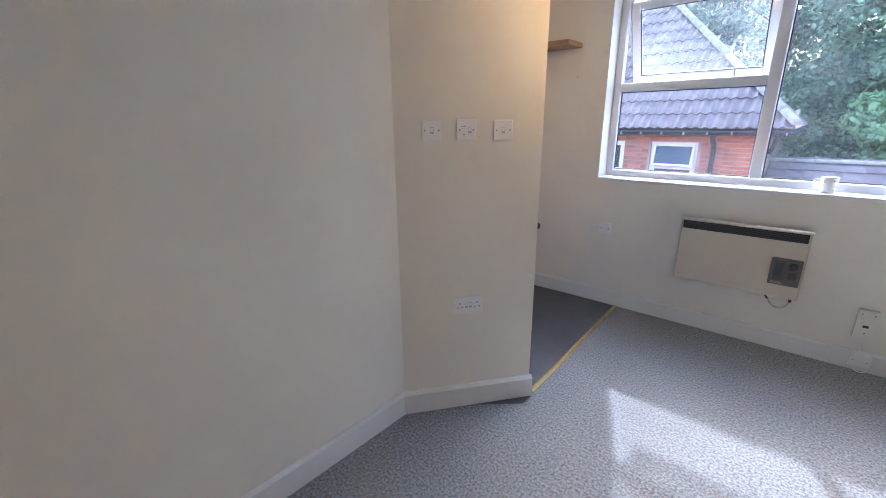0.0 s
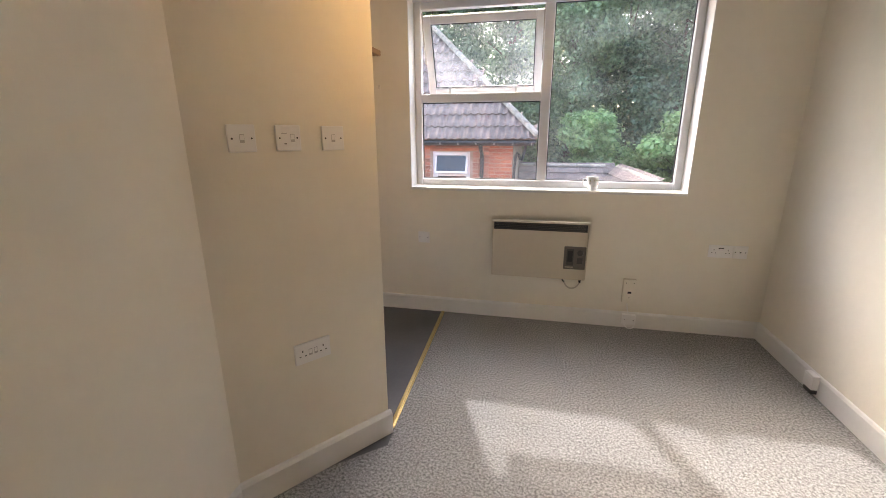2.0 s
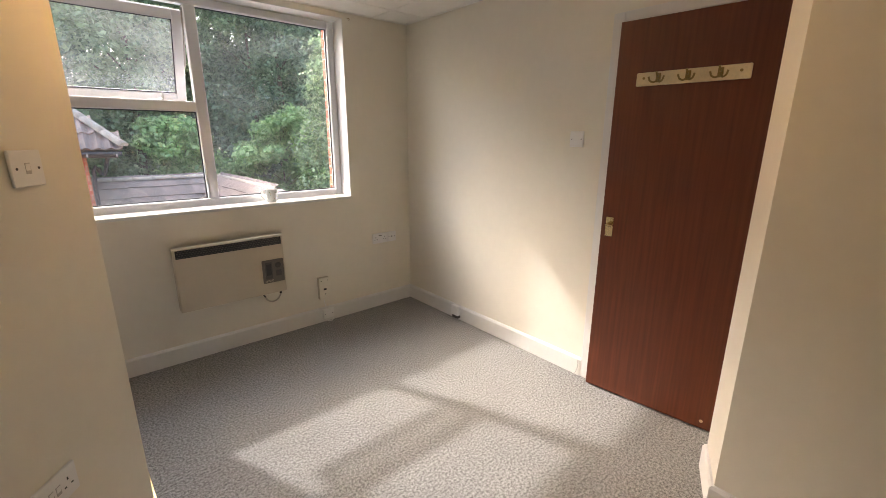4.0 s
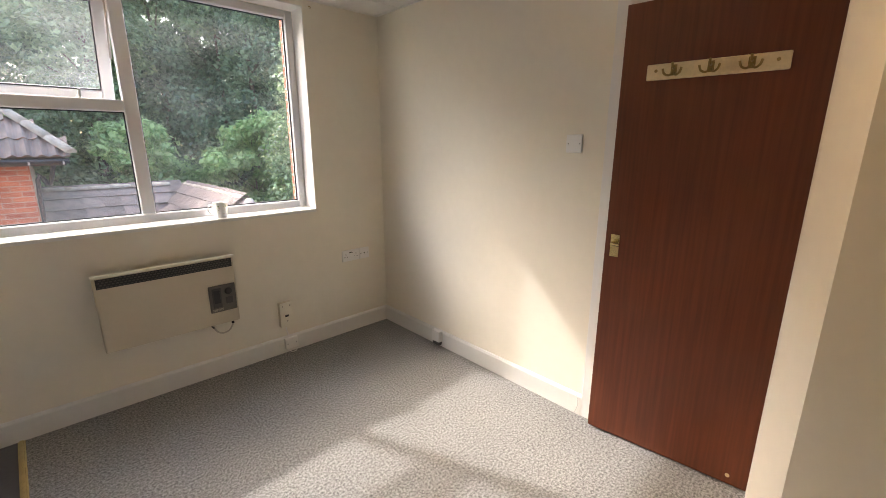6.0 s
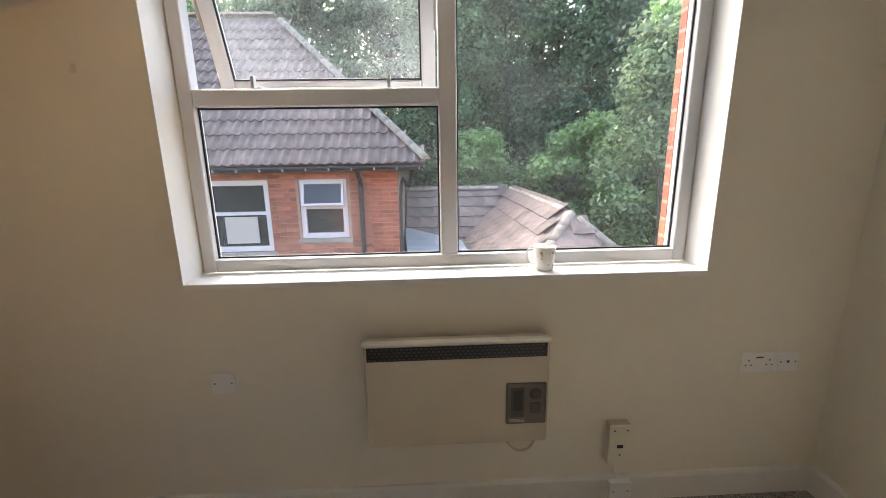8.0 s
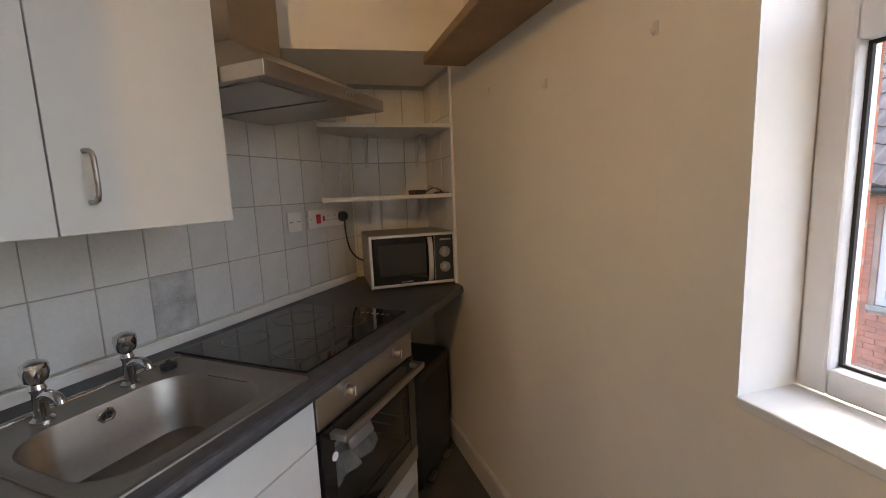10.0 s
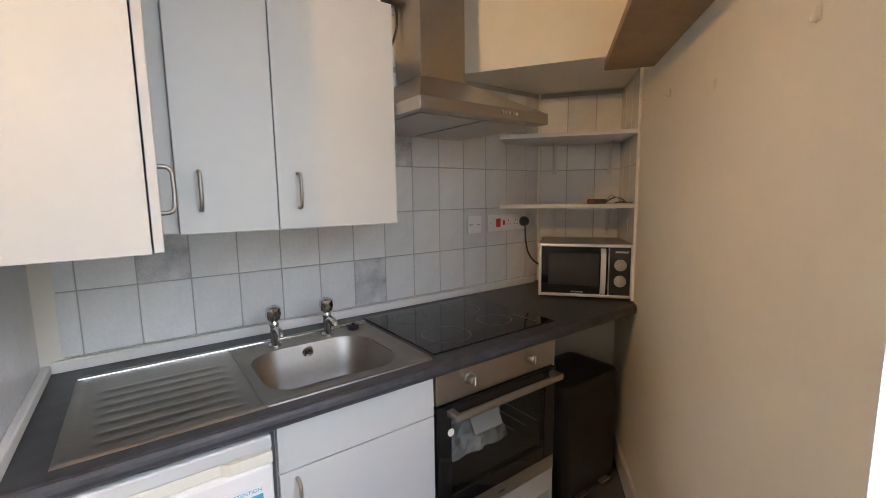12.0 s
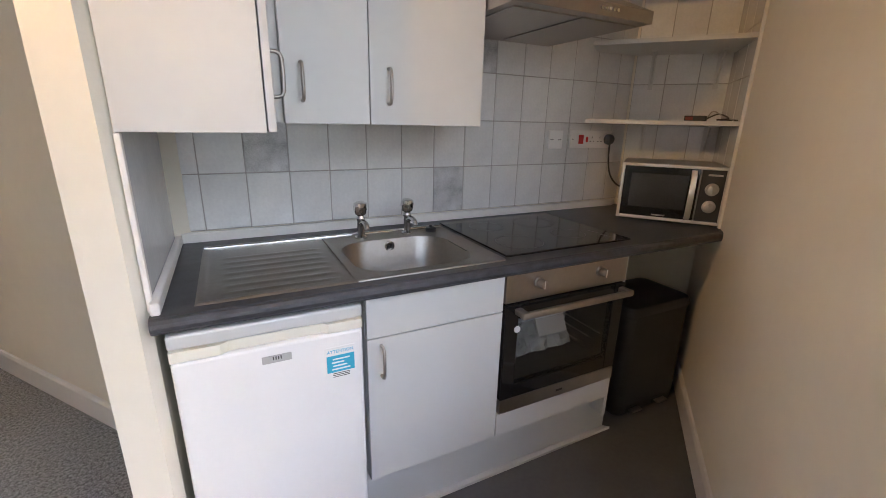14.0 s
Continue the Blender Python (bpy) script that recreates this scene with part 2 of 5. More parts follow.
def spline(points, steps=8):
    """Points along a smooth curve through the given ones."""
    p = [Vector(points[0])] + [Vector(q) for q in points] + [Vector(points[-1])]
    out = []
    for i in range(1, len(p) - 2):
        for s in range(steps):
            t = s / steps
            out.append(0.5 * ((2 * p[i]) + (p[i + 1] - p[i - 1]) * t + (2 * p[i - 1] - 5 * p[i] + 4 * p[i + 1] - p[i + 2]) * t * t + (3 * p[i] - p[i - 1] - 3 * p[i + 1] + p[i + 2]) * t ** 3))
    out.append(p[-2])
    return out


def lathe(profile, bm=None, n=24):
    """A turned shape: (radius, height) pairs about z."""
    bm = bm or bmesh.new()
    rings = [[bm.verts.new((r * math.cos(2 * math.pi * k / n), r * math.sin(2 * math.pi * k / n), z)) for k in range(n)] for r, z in profile]
    for a, b in zip(rings, rings[1:]):
        for k in range(n):
            bm.faces.new((a[k], a[(k + 1) % n], b[(k + 1) % n], b[k]))
    bm.faces.new(rings[0][::-1]); bm.faces.new(rings[-1])
    bmesh.ops.recalc_face_normals(bm, faces=bm.faces)
    return bm


# ---- room ----
Y_WIN, X_RIGHT, X_LEFT, CEIL = 3.42, 1.158, -1.405, 2.30
WX0, WX1, WZ0, WZ1 = -1.30, 0.592, 0.985, 2.258
KX, KY, KTURN = -1.064, 2.095, 141.7
KM = pose(KX, KY, 0, 0, 0, KTURN)


def kw(a, b):
    """Plan point from the counter's own axes: a along it, b into its wall."""
    v = KM @ Vector((a, b, 0))
    return v.x, v.y


structure("floor", prism([(-3.6, -1.5), (1.5, -1.5), (1.5, 3.7), (-3.6, 3.7)], -0.15, -0.012), M_GROUT, "concrete sub-floor under carpet and vinyl", "floor")
STRIP = [(-0.985, 1.90), (-1.055, 3.42)]
structure("carpet", prism([STRIP[0], STRIP[1], (X_RIGHT + 0.1, Y_WIN), (X_RIGHT + 0.1, -1.2), (X_LEFT - 0.05, -1.2), (X_LEFT - 0.05, 1.48)], -0.012, 0.0), M_CARPET, "worn grey-beige speckled carpet over the room and hall", "carpet")
structure("vinyl_floor", prism([STRIP[0], STRIP[1], (-3.3, Y_WIN), (-3.3, 1.2), (-1.45, 1.2), (-1.45, 1.5)], -0.012, -0.004), M_VINYL, "dark grey vinyl flooring in the kitchen corner", "floor")
bm = box((-3.6, -1.4, CEIL), (1.6, 3.75, CEIL + 0.12))
for i in range(8):
    box((-3.36 + 0.6 * i, -1.19, CEIL - 0.003), (-3.336 + 0.6 * i, Y_WIN - 0.005, CEIL + 0.002), bm=bm)
for i in range(8):
    box((-3.1, -1.05 + 0.6 * i, CEIL - 0.0025), (X_RIGHT - 0.005, -1.026 + 0.6 * i, CEIL + 0.002), bm=bm)
box((WX0, Y_WIN - 0.022, CEIL - 0.003), (X_RIGHT - 0.002, Y_WIN - 0.001, CEIL + 0.002), bm=bm)
box((X_RIGHT - 0.022, 0.95, CEIL - 0.0032), (X_RIGHT - 0.001, Y_WIN - 0.024, CEIL + 0.002), bm=bm)
structure("ceiling", bm, M_CEIL, "suspended ceiling of off-white lay-in panels", "ceiling")

# window wall, in four pieces round the opening
bm = box((-1.5, Y_WIN, 0 - 0.1), (WX0, 3.72, CEIL))
box((WX0, Y_WIN, -0.1), (WX1, 3.72, WZ0 - 0.02), bm=bm)
box((WX0, Y_WIN, WZ1), (WX1, 3.72, CEIL), bm=bm)
box((WX1, Y_WIN, -0.1), (X_RIGHT + 0.2, 3.72, CEIL), bm=bm)
WL = [(-1.5, Y_WIN), (-3.3, 3.32)]
prism([WL[0], WL[1], (-3.3, 3.72), (-1.5, 3.72)], -0.1, CEIL, bm=bm)
WALL_SKIN = bmesh.new()
box((-3.3, 3.722, -3.2), (WX0 - 0.02, 3.765, CEIL + 0.6), bm=WALL_SKIN)
box((WX1 - 0.002, 3.722, -3.2), (X_RIGHT + 0.2, 3.765, CEIL + 0.6), bm=WALL_SKIN)
box((WX0 - 0.02, 3.722, -3.2), (WX1 - 0.002, 3.765, WZ0 - 0.03), bm=WALL_SKIN)
box((WX0 - 0.02, 3.722, WZ1 + 0.02), (WX1 - 0.002, 3.765, CEIL + 0.6), bm=WALL_SKIN)
structure("wall_window", bm, M_WALL, "cream painted wall with a wide window", "wall")

# door wall
DY0, DY1, DZ = 0.90, 1.60, 1.985
bm = box((X_RIGHT, DY1, -0.1), (X_RIGHT + 0.14, Y_WIN, CEIL))
box((X_RIGHT, DY0, DZ), (X_RIGHT + 0.14, DY1, CEIL), bm=bm)
structure("wall_door", bm, M_WALL, "cream painted wall with a brown door", "wall")
structure("wall_hall_right", prism([(0.67, -1.2), (0.67, 0.75), (0.90, 0.85), (X_RIGHT + 0.14, DY0), (1.5, DY0), (1.5, -1.2)], -0.1, CEIL), M_WALL, "cream painted wall with a splayed corner by the door", "wall")
structure("wall_door_back", box((1.45, 0.85, -0.1), (1.6, 1.75, CEIL)), M_WALL, "plain wall behind the door", "wall")
structure("wall_left", box((X_LEFT - 0.15, -1.3, -0.1), (X_LEFT, 1.62, CEIL)), M_WALL, "cream painted hall wall", "wall")
structure("wall_back", box((-1.7, -1.35, -0.1), (1.6, -1.2, CEIL)), M_WALL, "cream painted end wall of the hall", "wall")
PIER = [(-1.418, 1.445), (-1.011, 1.992), kw(-0.02, 0.02), kw(0, 0.05), kw(0, 0.80), (-1.62, 1.42)]
structure("wall_pier", prism(PIER, -0.1, CEIL), M_WALL, "cream painted partition with three switches beside the kitchen", "wall")
structure("wall_kitchen", prism([kw(-0.02, 0.655), kw(2.125, 0.655), kw(2.125, 0.85), kw(-0.02, 0.85)], -0.1, CEIL), M_WALL, "cream painted kitchen wall behind the tiles", "wall")
EX = -3.13
structure("wall_end", prism([kw(2.11, 0.655), (EX, 2.95), (EX, 3.36), (EX - 0.2, 3.4), (EX - 0.2, 2.75)], -0.1, CEIL), M_WALL, "narrow end wall of the kitchen corner", "wall")
structure("soffit", prism([(-2.53, 3.40), kw(1.465, 0.655), kw(2.10, 0.655), (EX, 2.93), (EX, 3.40)], 1.955, CEIL), M_WALL, "cream boxed-in bulkhead above the kitchen corner", "soffit")

# ---- skirting, trim ----
def skirting(name, a, b, h=0.118, t=0.016, inward=1):
    """A skirting board along the plan line a to b, standing out to its left (inward=1)."""
    a, b = Vector(a), Vector(b)
    d = (b - a).normalized()
    nrm = Vector((-d.y, d.x)) * inward
    bm = bmesh.new()
    prof = [(0, 0), (t, 0), (t, h - 0.014), (t * 0.55, h - 0.002), (0, h)]
    ends = [[bm.verts.new((p.x + nrm.x * u, p.y + nrm.y * u, z)) for u, z in prof] for p in (a, b)]
    k = len(prof)
    for i in range(k):
        bm.faces.new((ends[0][i], ends[0][(i + 1) % k], ends[1][(i + 1) % k], ends[1][i]))
    bm.faces.new(ends[0][::-1]); bm.faces.new(ends[1])
    bmesh.ops.recalc_face_normals(bm, faces=bm.faces)
    return structure(name, bm, M_SKIRT, "white gloss-painted skirting board", "skirting")


skirting("baseboard_window", (X_RIGHT, Y_WIN), (-1.5, Y_WIN))
skirting("baseboard_window_kitchen", WL[0], (-3.2, 3.3256))
skirting("baseboard_door", (X_RIGHT, 1.628), (X_RIGHT, Y_WIN))
skirting("baseboard_left", (X_LEFT, -1.2), (X_LEFT, 1.45), inward=-1)
skirting("baseboard_pier", PIER[0], (PIER[1][0] + 0.006, PIER[1][1] + 0.008), t=0.022, inward=-1)
skirting("baseboard_hall_right", (0.67, -1.2), (0.67, 0.757))
skirting("baseboard_splay", (0.664, 0.748), (0.905, 0.852))
# brass threshold strip
bm = bmesh.new()
sx0, sy0, sx1, sy1 = -1.005, 2.01, -1.054, 3.40
prism([(sx0 - 0.014, sy0), (sx0 + 0.014, sy0), (sx1 + 0.014, sy1), (sx1 - 0.014, sy1)], 0.0, 0.004, bm=bm)
prism([(sx0 - 0.007, sy0), (sx0 + 0.007, sy0), (sx1 + 0.007, sy1), (sx1 - 0.007, sy1)], 0.004, 0.008, bm=bm)
structure("threshold_strip", bm, M_BRASS, "brass threshold strip between carpet and vinyl", "trim")
# window board and reveal linings
structure("window_sill", box((WX0 + 0.001, Y_WIN - 0.006, WZ0 - 0.02), (WX1 - 0.001, 3.56, WZ0), 0.003), M_SKIRT, "white painted window board", "sill")
bm = box((WX0 - 0.001, Y_WIN - 0.002, WZ0), (WX0 + 0.004, 3.56, WZ1))
box((WX1 - 0.004, Y_WIN - 0.002, WZ0), (WX1 + 0.001, 3.56, WZ1), bm=bm)
box((WX0, Y_WIN - 0.002, WZ1 - 0.004), (WX1, 3.56, WZ1 + 0.001), bm=bm)
structure("trim_reveal", bm, M_SKIRT, "white painted window reveal", "trim")

# ---- window ----
win = thing("window_1", "white plastic window with one tilted top light open", "window", pose(0, 3.56, 0))
win["kind"] = "structure"
FD = 0.06


def bars(x0, x1, z0, z1, w, y0, y1, bevel=0.006):
    bm = box((x0, y0, z0), (x0 + w, y1, z1), bevel)
    box((x1 - w, y0, z0), (x1, y1, z1), bevel, bm=bm)
    box((x0 + w, y0, z0), (x1 - w, y1, z0 + w), bevel, bm=bm)
    box((x0 + w, y0, z1 - w), (x1 - w, y1, z1), bevel, bm=bm)
    return bm


part("window_frame", bars(WX0 + 0.004, WX1 - 0.004, WZ0, WZ1 - 0.004, 0.05, 0, FD), M_UPVC, win)
part("mullion", box((-0.387, -0.002, WZ0 + 0.05), (-0.321, FD + 0.002, WZ1 - 0.054), 0.006), M_UPVC, win)
part("transom", box((WX0 + 0.054, -0.001, 1.588), (-0.387, FD + 0.001, 1.648), 0.006), M_UPVC, win)
M_GASKET = mat("rubber_gasket", (0.03, 0.03, 0.03), 0.7)


def pane(x0, x1, z0, z1, y, parent, m=None):
    g = part("pane", box((x0, y, z0), (x1, y + 0.004, z1)), M_PANE, parent, "clear window glass")
    g.visible_shadow = False
    part("gasket", bars(x0, x1, z0, z1, 0.006, y - 0.012, y - 0.004, 0), M_GASKET, parent)


pane(WX0 + 0.054, -0.387, WZ0 + 0.05, 1.588, 0.04, win)
pane(-0.321, WX1 - 0.054, WZ0 + 0.05, WZ1 - 0.054, 0.04, win)
# top-hung light, tilted out at its foot
sash = new("sash")
sash.parent = win
sash.matrix_local = pose(0, 0.026, WZ1 - 0.092, 22)
SH = WZ1 - 0.054 - 1.648
sx0, sx1 = WX0 + 0.056, -0.389
part("sash_frame", bars(sx0, sx1, -SH, 0, 0.055, 0.01, 0.055), M_UPVC, sash)
g = part("sash_pane", box((sx0 + 0.055, 0.03, -SH + 0.055), (sx1 - 0.055, 0.034, -0.055)), M_SASHPANE, sash, "clear window glass")
g.visible_shadow = False
part("sash_gasket", bars(sx0 + 0.055, sx1 - 0.055, -SH + 0.055, -0.055, 0.006, 0.018, 0.026, 0), M_GASKET, sash)
for x in (-1.03, -0.56):
    bm = box((x - 0.006, -0.012, 1.648), (x + 0.006, 0.012, 1.69), 0.002)
    box((x - 0.005, 0.0, 1.66), (x + 0.005, 0.14, 1.668), 0.001, bm=bm)
    part("stay_peg", bm, M_UPVC, win)
for fx in (0.0, sx0 - sx1):
    part("friction_stay", tube([(sx1 + fx, 0.03, 2.19), (sx1 + fx, 0.06, 2.06), (sx1 + fx, 0.145, 1.87)], 0.006), M_STEEL, win)

# ---- door ----
DH = 1.972
dx0, dy0, dx1, dy1 = 1.098, 1.562, 1.168, 0.905
door_turn = math.degrees(math.atan2(dy1 - dy0, dx1 - dx0))
door = thing("door_1", "dark red-brown mahogany veneer flush door standing slightly ajar", "door", pose(dx0, dy0, 0.006, 0, 0, door_turn))
door["kind"] = "structure"
DW = math.hypot(dx1 - dx0, dy1 - dy0) + 0.03
part("leaf", box((0, 0, 0.004), (DW, 0.04, DH), 0.002), M_DOOR, door)
hd = new("door_handle"); hd.parent = door; hd["label"] = "polished brass lever handle on a backplate"
part("backplate", box((0.025, -0.005, 0.915), (0.065, 0.0, 1.02), 0.002), M_BRASS, hd)
part("lever", tube(spline([(0.045, 0, 0.985), (0.045, -0.045, 0.985), (0.055, -0.050, 0.984), (0.078, -0.048, 0.982)]), 0.008), M_BRASS, hd)
part("rose", cyl((0.045, -0.012, 0.985), (0.045, -0.004, 0.985), 0.014), M_BRASS, hd)
part("latch_plate", box((-0.002, 0.010, 0.94), (0.0, 0.032, 1.01)), M_BRASS, door)
part("door_stop", cyl((DW - 0.08, -0.003, 0.045), (DW - 0.08, 0.0, 0.045), 0.008), M_PALEWOOD, door)

bm = box((X_RIGHT - 0.016, DY1 - 0.03, 0), (X_RIGHT, DY1 + 0.03, DZ + 0.05), 0.004)
box((X_RIGHT - 0.016, DY0, DZ - 0.005), (X_RIGHT, DY1 - 0.03, DZ + 0.05), 0.004, bm=bm)
structure("door_frame", bm, M_SKIRT, "white painted architrave round the door", "door frame")

rack = thing("coat_rack", "pale wooden coat rail with three brass double hooks on the door", "coat rack", pose(dx0, dy0, 0.006, 0, 0, door_turn) @ pose(0.105, -0.0005, 1.70))
part("rail", box((0, -0.016, -0.03), (0.46, 0, 0.03), 0.004), M_PALEWOOD, rack)
for hx in (0.10, 0.225, 0.35):
    h = new("hook"); h.parent = rack; h["label"] = "antique brass double hook"
    part("plate", box((hx - 0.011, -0.019, -0.018), (hx + 0.011, -0.016, 0.022), 0.002), M_OLDBRASS, h)
    for s in (-1, 1):
        part("prong", tube(spline([(hx, -0.018, -0.004), (hx + s * 0.012, -0.034, -0.018), (hx + s * 0.027, -0.045, -0.012), (hx + s * 0.033, -0.048, 0.006)], 5), 0.0042), M_OLDBRASS, h)
    part("upper_prong", tube(spline([(hx, -0.018, 0.008), (hx, -0.038, 0.010), (hx, -0.05, 0.026)], 5), 0.0045), M_OLDBRASS, h)
for hx in (0.035, 0.425):
    part("screw", cyl((hx, -0.018, 0.004), (hx, -0.0155, 0.004), 0.006), M_OLDBRASS, rack)

# ---- kitchen units ----
CT, CF = 0.913, 0.873  # worktop's top and underside


def ktop():
    bm = prism([(0.89, 0.0), (2.035, 0.0), (2.14, 0.02), (2.44, 0.30), (2.36, 0.36), (2.105, 0.652), (0.89, 0.652)], CF, CT)
    box((0.004, 0.0, CF), (0.50, 0.652, CT), bm=bm)
    box((0.50, 0.0, CF), (0.89, 0.084, CT), bm=bm)
    box((0.50, 0.414, CF), (0.89, 0.652, CT), bm=bm)
    top = thing("worktop", "charcoal speckled laminate worktop running along the tiled wall", "worktop", KM)
    part("slab", bm, M_TOP, top)
    part("front_edge", tube([(0.004, 0.006, (CF + CT) / 2), (2.05, 0.006, (CF + CT) / 2)], 0.0205, n=14), M_TOP, top, "rounded front edge")
    return top


ktop()
slab_seal = thing("sealing_strip", "white sealing strip between worktop and tiles", "trim", KM)
part("strip_back", prism([(0.01, 0.62), (2.06, 0.62), (2.098, 0.642), (0.01, 0.642)], CT, CT + 0.034, bevel=0.004), M_SEAL, slab_seal)
part("strip_left", box((0.006, 0.01, CT), (0.026, 0.62, CT + 0.03), 0.004), M_SEAL, slab_seal)


def bow_handle(parent, x, y, z0, z1, out):
    """A bow handle standing on end; out is the way it stands out, in plan."""
    o = Vector((out[0], out[1], 0)) * 0.028
    p = Vector((x, y, 0))
    pts = [p + o * u + Vector((0, 0, z)) for u, z in ((0, z0), (0.55, z0), (0.85, z0 + 0.004), (1.0, z0 + 0.014), (1.04, (z0 + z1) / 2), (1.0, z1 - 0.014), (0.85, z1 - 0.004), (0.55, z1), (0, z1))]
    return smooth(part("handle", tube(pts, 0.0048, n=10), M_STEEL, parent, "brushed steel bow handle"))


# wall units
cab = thing("wall_cabinet", "tall white kitchen wall cabinet with plain end panel and side door", "cabinet", KM)
part("body", box((0.002, 0.03, 1.30), (0.280, 0.645, 2.02), 0.0015), M_UNIT, cab)
d = part("door", box((0.283, 0.034, 1.302), (0.301, 0.64, 2.018), 0.0015), M_UNIT, cab)
bow_handle(d, 0.301, 0.085, 1.38, 1.477, (1, 0))
cab = thing("wall_cabinet", "white kitchen wall cabinet with two flush doors", "cabinet", KM)
part("filler", box((0.303, 0.275, 1.322), (0.345, 0.29, 2.005)), M_UNIT, cab)
part("body", box((0.346, 0.272, 1.322), (0.966, 0.645, 2.005), 0.001), M_UNIT, cab)
for x0, x1, hx in ((0.346, 0.584, 0.395), (0.587, 0.966, 0.643)):
    d = part("door", box((x0, 0.25, 1.320), (x1, 0.269, 2.007), 0.0015), M_UNIT, cab)
    bow_handle(d, hx, 0.25, 1.38, 1.477, (0, -1))

# fridge
fr = thing("fridge", "white under-counter fridge with a recessed grip and sticker", "fridge", KM)
part("body", box((0.028, 0.05, 0.02), (0.468, 0.60, 0.822), 0.004), M_UNIT, fr)
part("top", box((0.024, 0.004, 0.826), (0.472, 0.60, 0.862), 0.006), M_UNIT, fr)
part("door", box((0.026, 0.0, 0.03), (0.470, 0.046, 0.795), 0.008), M_PLATE, fr)
bm = box((0.026, 0.012, 0.796), (0.470, 0.046, 0.824), 0.003)
M_GRIP = mat("yellowed_plastic", (0.76, 0.73, 0.63), 0.4, vary=0.04, scale=5)
part("grip", bm, M_GRIP, fr, "slightly yellowed recessed door grip")
part("grip_end", prism([(0.026, 0.0), (0.13, 0.0), (0.15, 0.014), (0.026, 0.014)], 0.797, 0.823), M_GRIP, fr)
part("grip_end", prism([(0.36, 0.014), (0.38, 0.0), (0.47, 0.0), (0.47, 0.014)], 0.797, 0.823), M_GRIP, fr)
part("badge", box((0.215, -0.003, 0.747), (0.285, 0.0005, 0.768), 0.002), M_GREYLINE, fr, "small grey metal maker's badge")
for i in range(4):
    part("badge_mark", box((0.240 + i * 0.006, -0.0038, 0.756), (0.243 + i * 0.006, -0.0028, 0.765)), M_DARK, fr)
for k in (0.022, 0.43):
    part("foot", cyl((k + 0.02, 0.08, 0.0), (k + 0.02, 0.08, 0.022), 0.015), M_BLACK, fr)
M_BLUE = mat("sticker_blue", (0.05, 0.42, 0.62), 0.5)
st = part("sticker", box((0.366, -0.0012, 0.662), (0.448, 0.0, 0.755)), M_PLATE, fr, "white and blue attention sticker")
part("sticker_panel", box((0.370, -0.0018, 0.680), (0.444, -0.0008, 0.730)), M_BLUE, st)


def words(text, size, m, parent, material, depth=0.0004):
    cu = bpy.data.curves.new("lettering", "FONT")
    cu.body, cu.size, cu.extrude, cu.align_x, cu.align_y = text, size, depth, "CENTER", "CENTER"
    cu.materials.append(material)
    ob = new("lettering", cu)
    ob.parent = parent
    ob.matrix_local = m
    return ob


words("ATTENTION", 0.0125, pose(0.407, -0.0014, 0.7415, 90, 0, 0), st, M_BLUE)
for i in range(4):
    part("text_line", box((0.383 + 0.003 * (i % 2), -0.0024, 0.687 + i * 0.010), (0.432 - 0.008 * (i % 3), -0.0016, 0.691 + i * 0.010)), M_PLATE, st)
for i in range(3):
    part("text_line", box((0.385, -0.0018, 0.6645 + i * 0.005), (0.43, -0.001, 0.6665 + i * 0.005)), M_DARK, st)

# base unit
bu = thing("base_cabinet", "white base cabinet under the sink with drawer front and door", "cabinet", KM)
part("body", box((0.486, 0.042, 0.248), (0.944, 0.60, 0.745), 0.001), M_UNIT, bu)
for x0 in (0.486, 0.928):
    part("side_panel", box((x0, 0.042, 0.745), (x0 + 0.016, 0.60, 0.871)), M_UNIT, bu)
part("drawer_front", box((0.487, 0.02, 0.744), (0.943, 0.040, 0.868), 0.0015), M_UNIT, bu)
d = part("door", box((0.487, 0.02, 0.250), (0.943, 0.040, 0.740), 0.0015), M_UNIT, bu)
bow_handle(d, 0.528, 0.02, 0.62, 0.718, (0, -1))
pl = thing("plinth", "white kickboard along the foot of the kitchen units", "plinth", KM)
part("board", box((0.478, 0.100, 0.0), (1.60, 0.116, 0.246)), M_UNIT, pl)
part("sealing_bead", prism([(0.478, 0.078), (1.625, 0.078), (1.60, 0.100), (0.478, 0.100)], 0.0, 0.012), M_UNIT, pl)

# oven
ov = thing("oven", "built-in electric oven with steel fascia and dark glass door", "oven", KM)
bm = box((0.952, 0.045, 0.30), (0.97, 0.58, 0.868))
box((1.478, 0.045, 0.30), (1.496, 0.58, 0.868), bm=bm)
box((0.97, 0.56, 0.30), (1.478, 0.58, 0.868), bm=bm)
box((0.97, 0.045, 0.30), (1.478, 0.56, 0.42), bm=bm)
box((0.97, 0.045, 0.76), (1.478, 0.56, 0.868), bm=bm)
part("body", bm, M_DARK, ov)
for z in (0.52,):
    for i in range(9):
        part("rack_bar", cyl((0.975 + 0.0625 * i, 0.08, z), (0.975 + 0.0625 * i, 0.52, z), 0.003, n=6), M_STEEL, ov)
part("fascia", box((0.950, 0.018, 0.768), (1.498, 0.045, 0.871), 0.002), M_STEEL, ov, "brushed steel control panel")
dr = part("door", bars(0.950, 1.498, 0.402, 0.763, 0.0545, 0.012, 0.040, 0.003), M_GLASSBLACK, ov, "black glass oven door")
oven_glass = part("door_window", box((1.004, 0.014, 0.45), (1.446, 0.018, 0.69)), glass_mat("oven_glass", 0.02, (0.86, 0.86, 0.84)), dr, "smoked glass")
oven_glass.visible_shadow = False
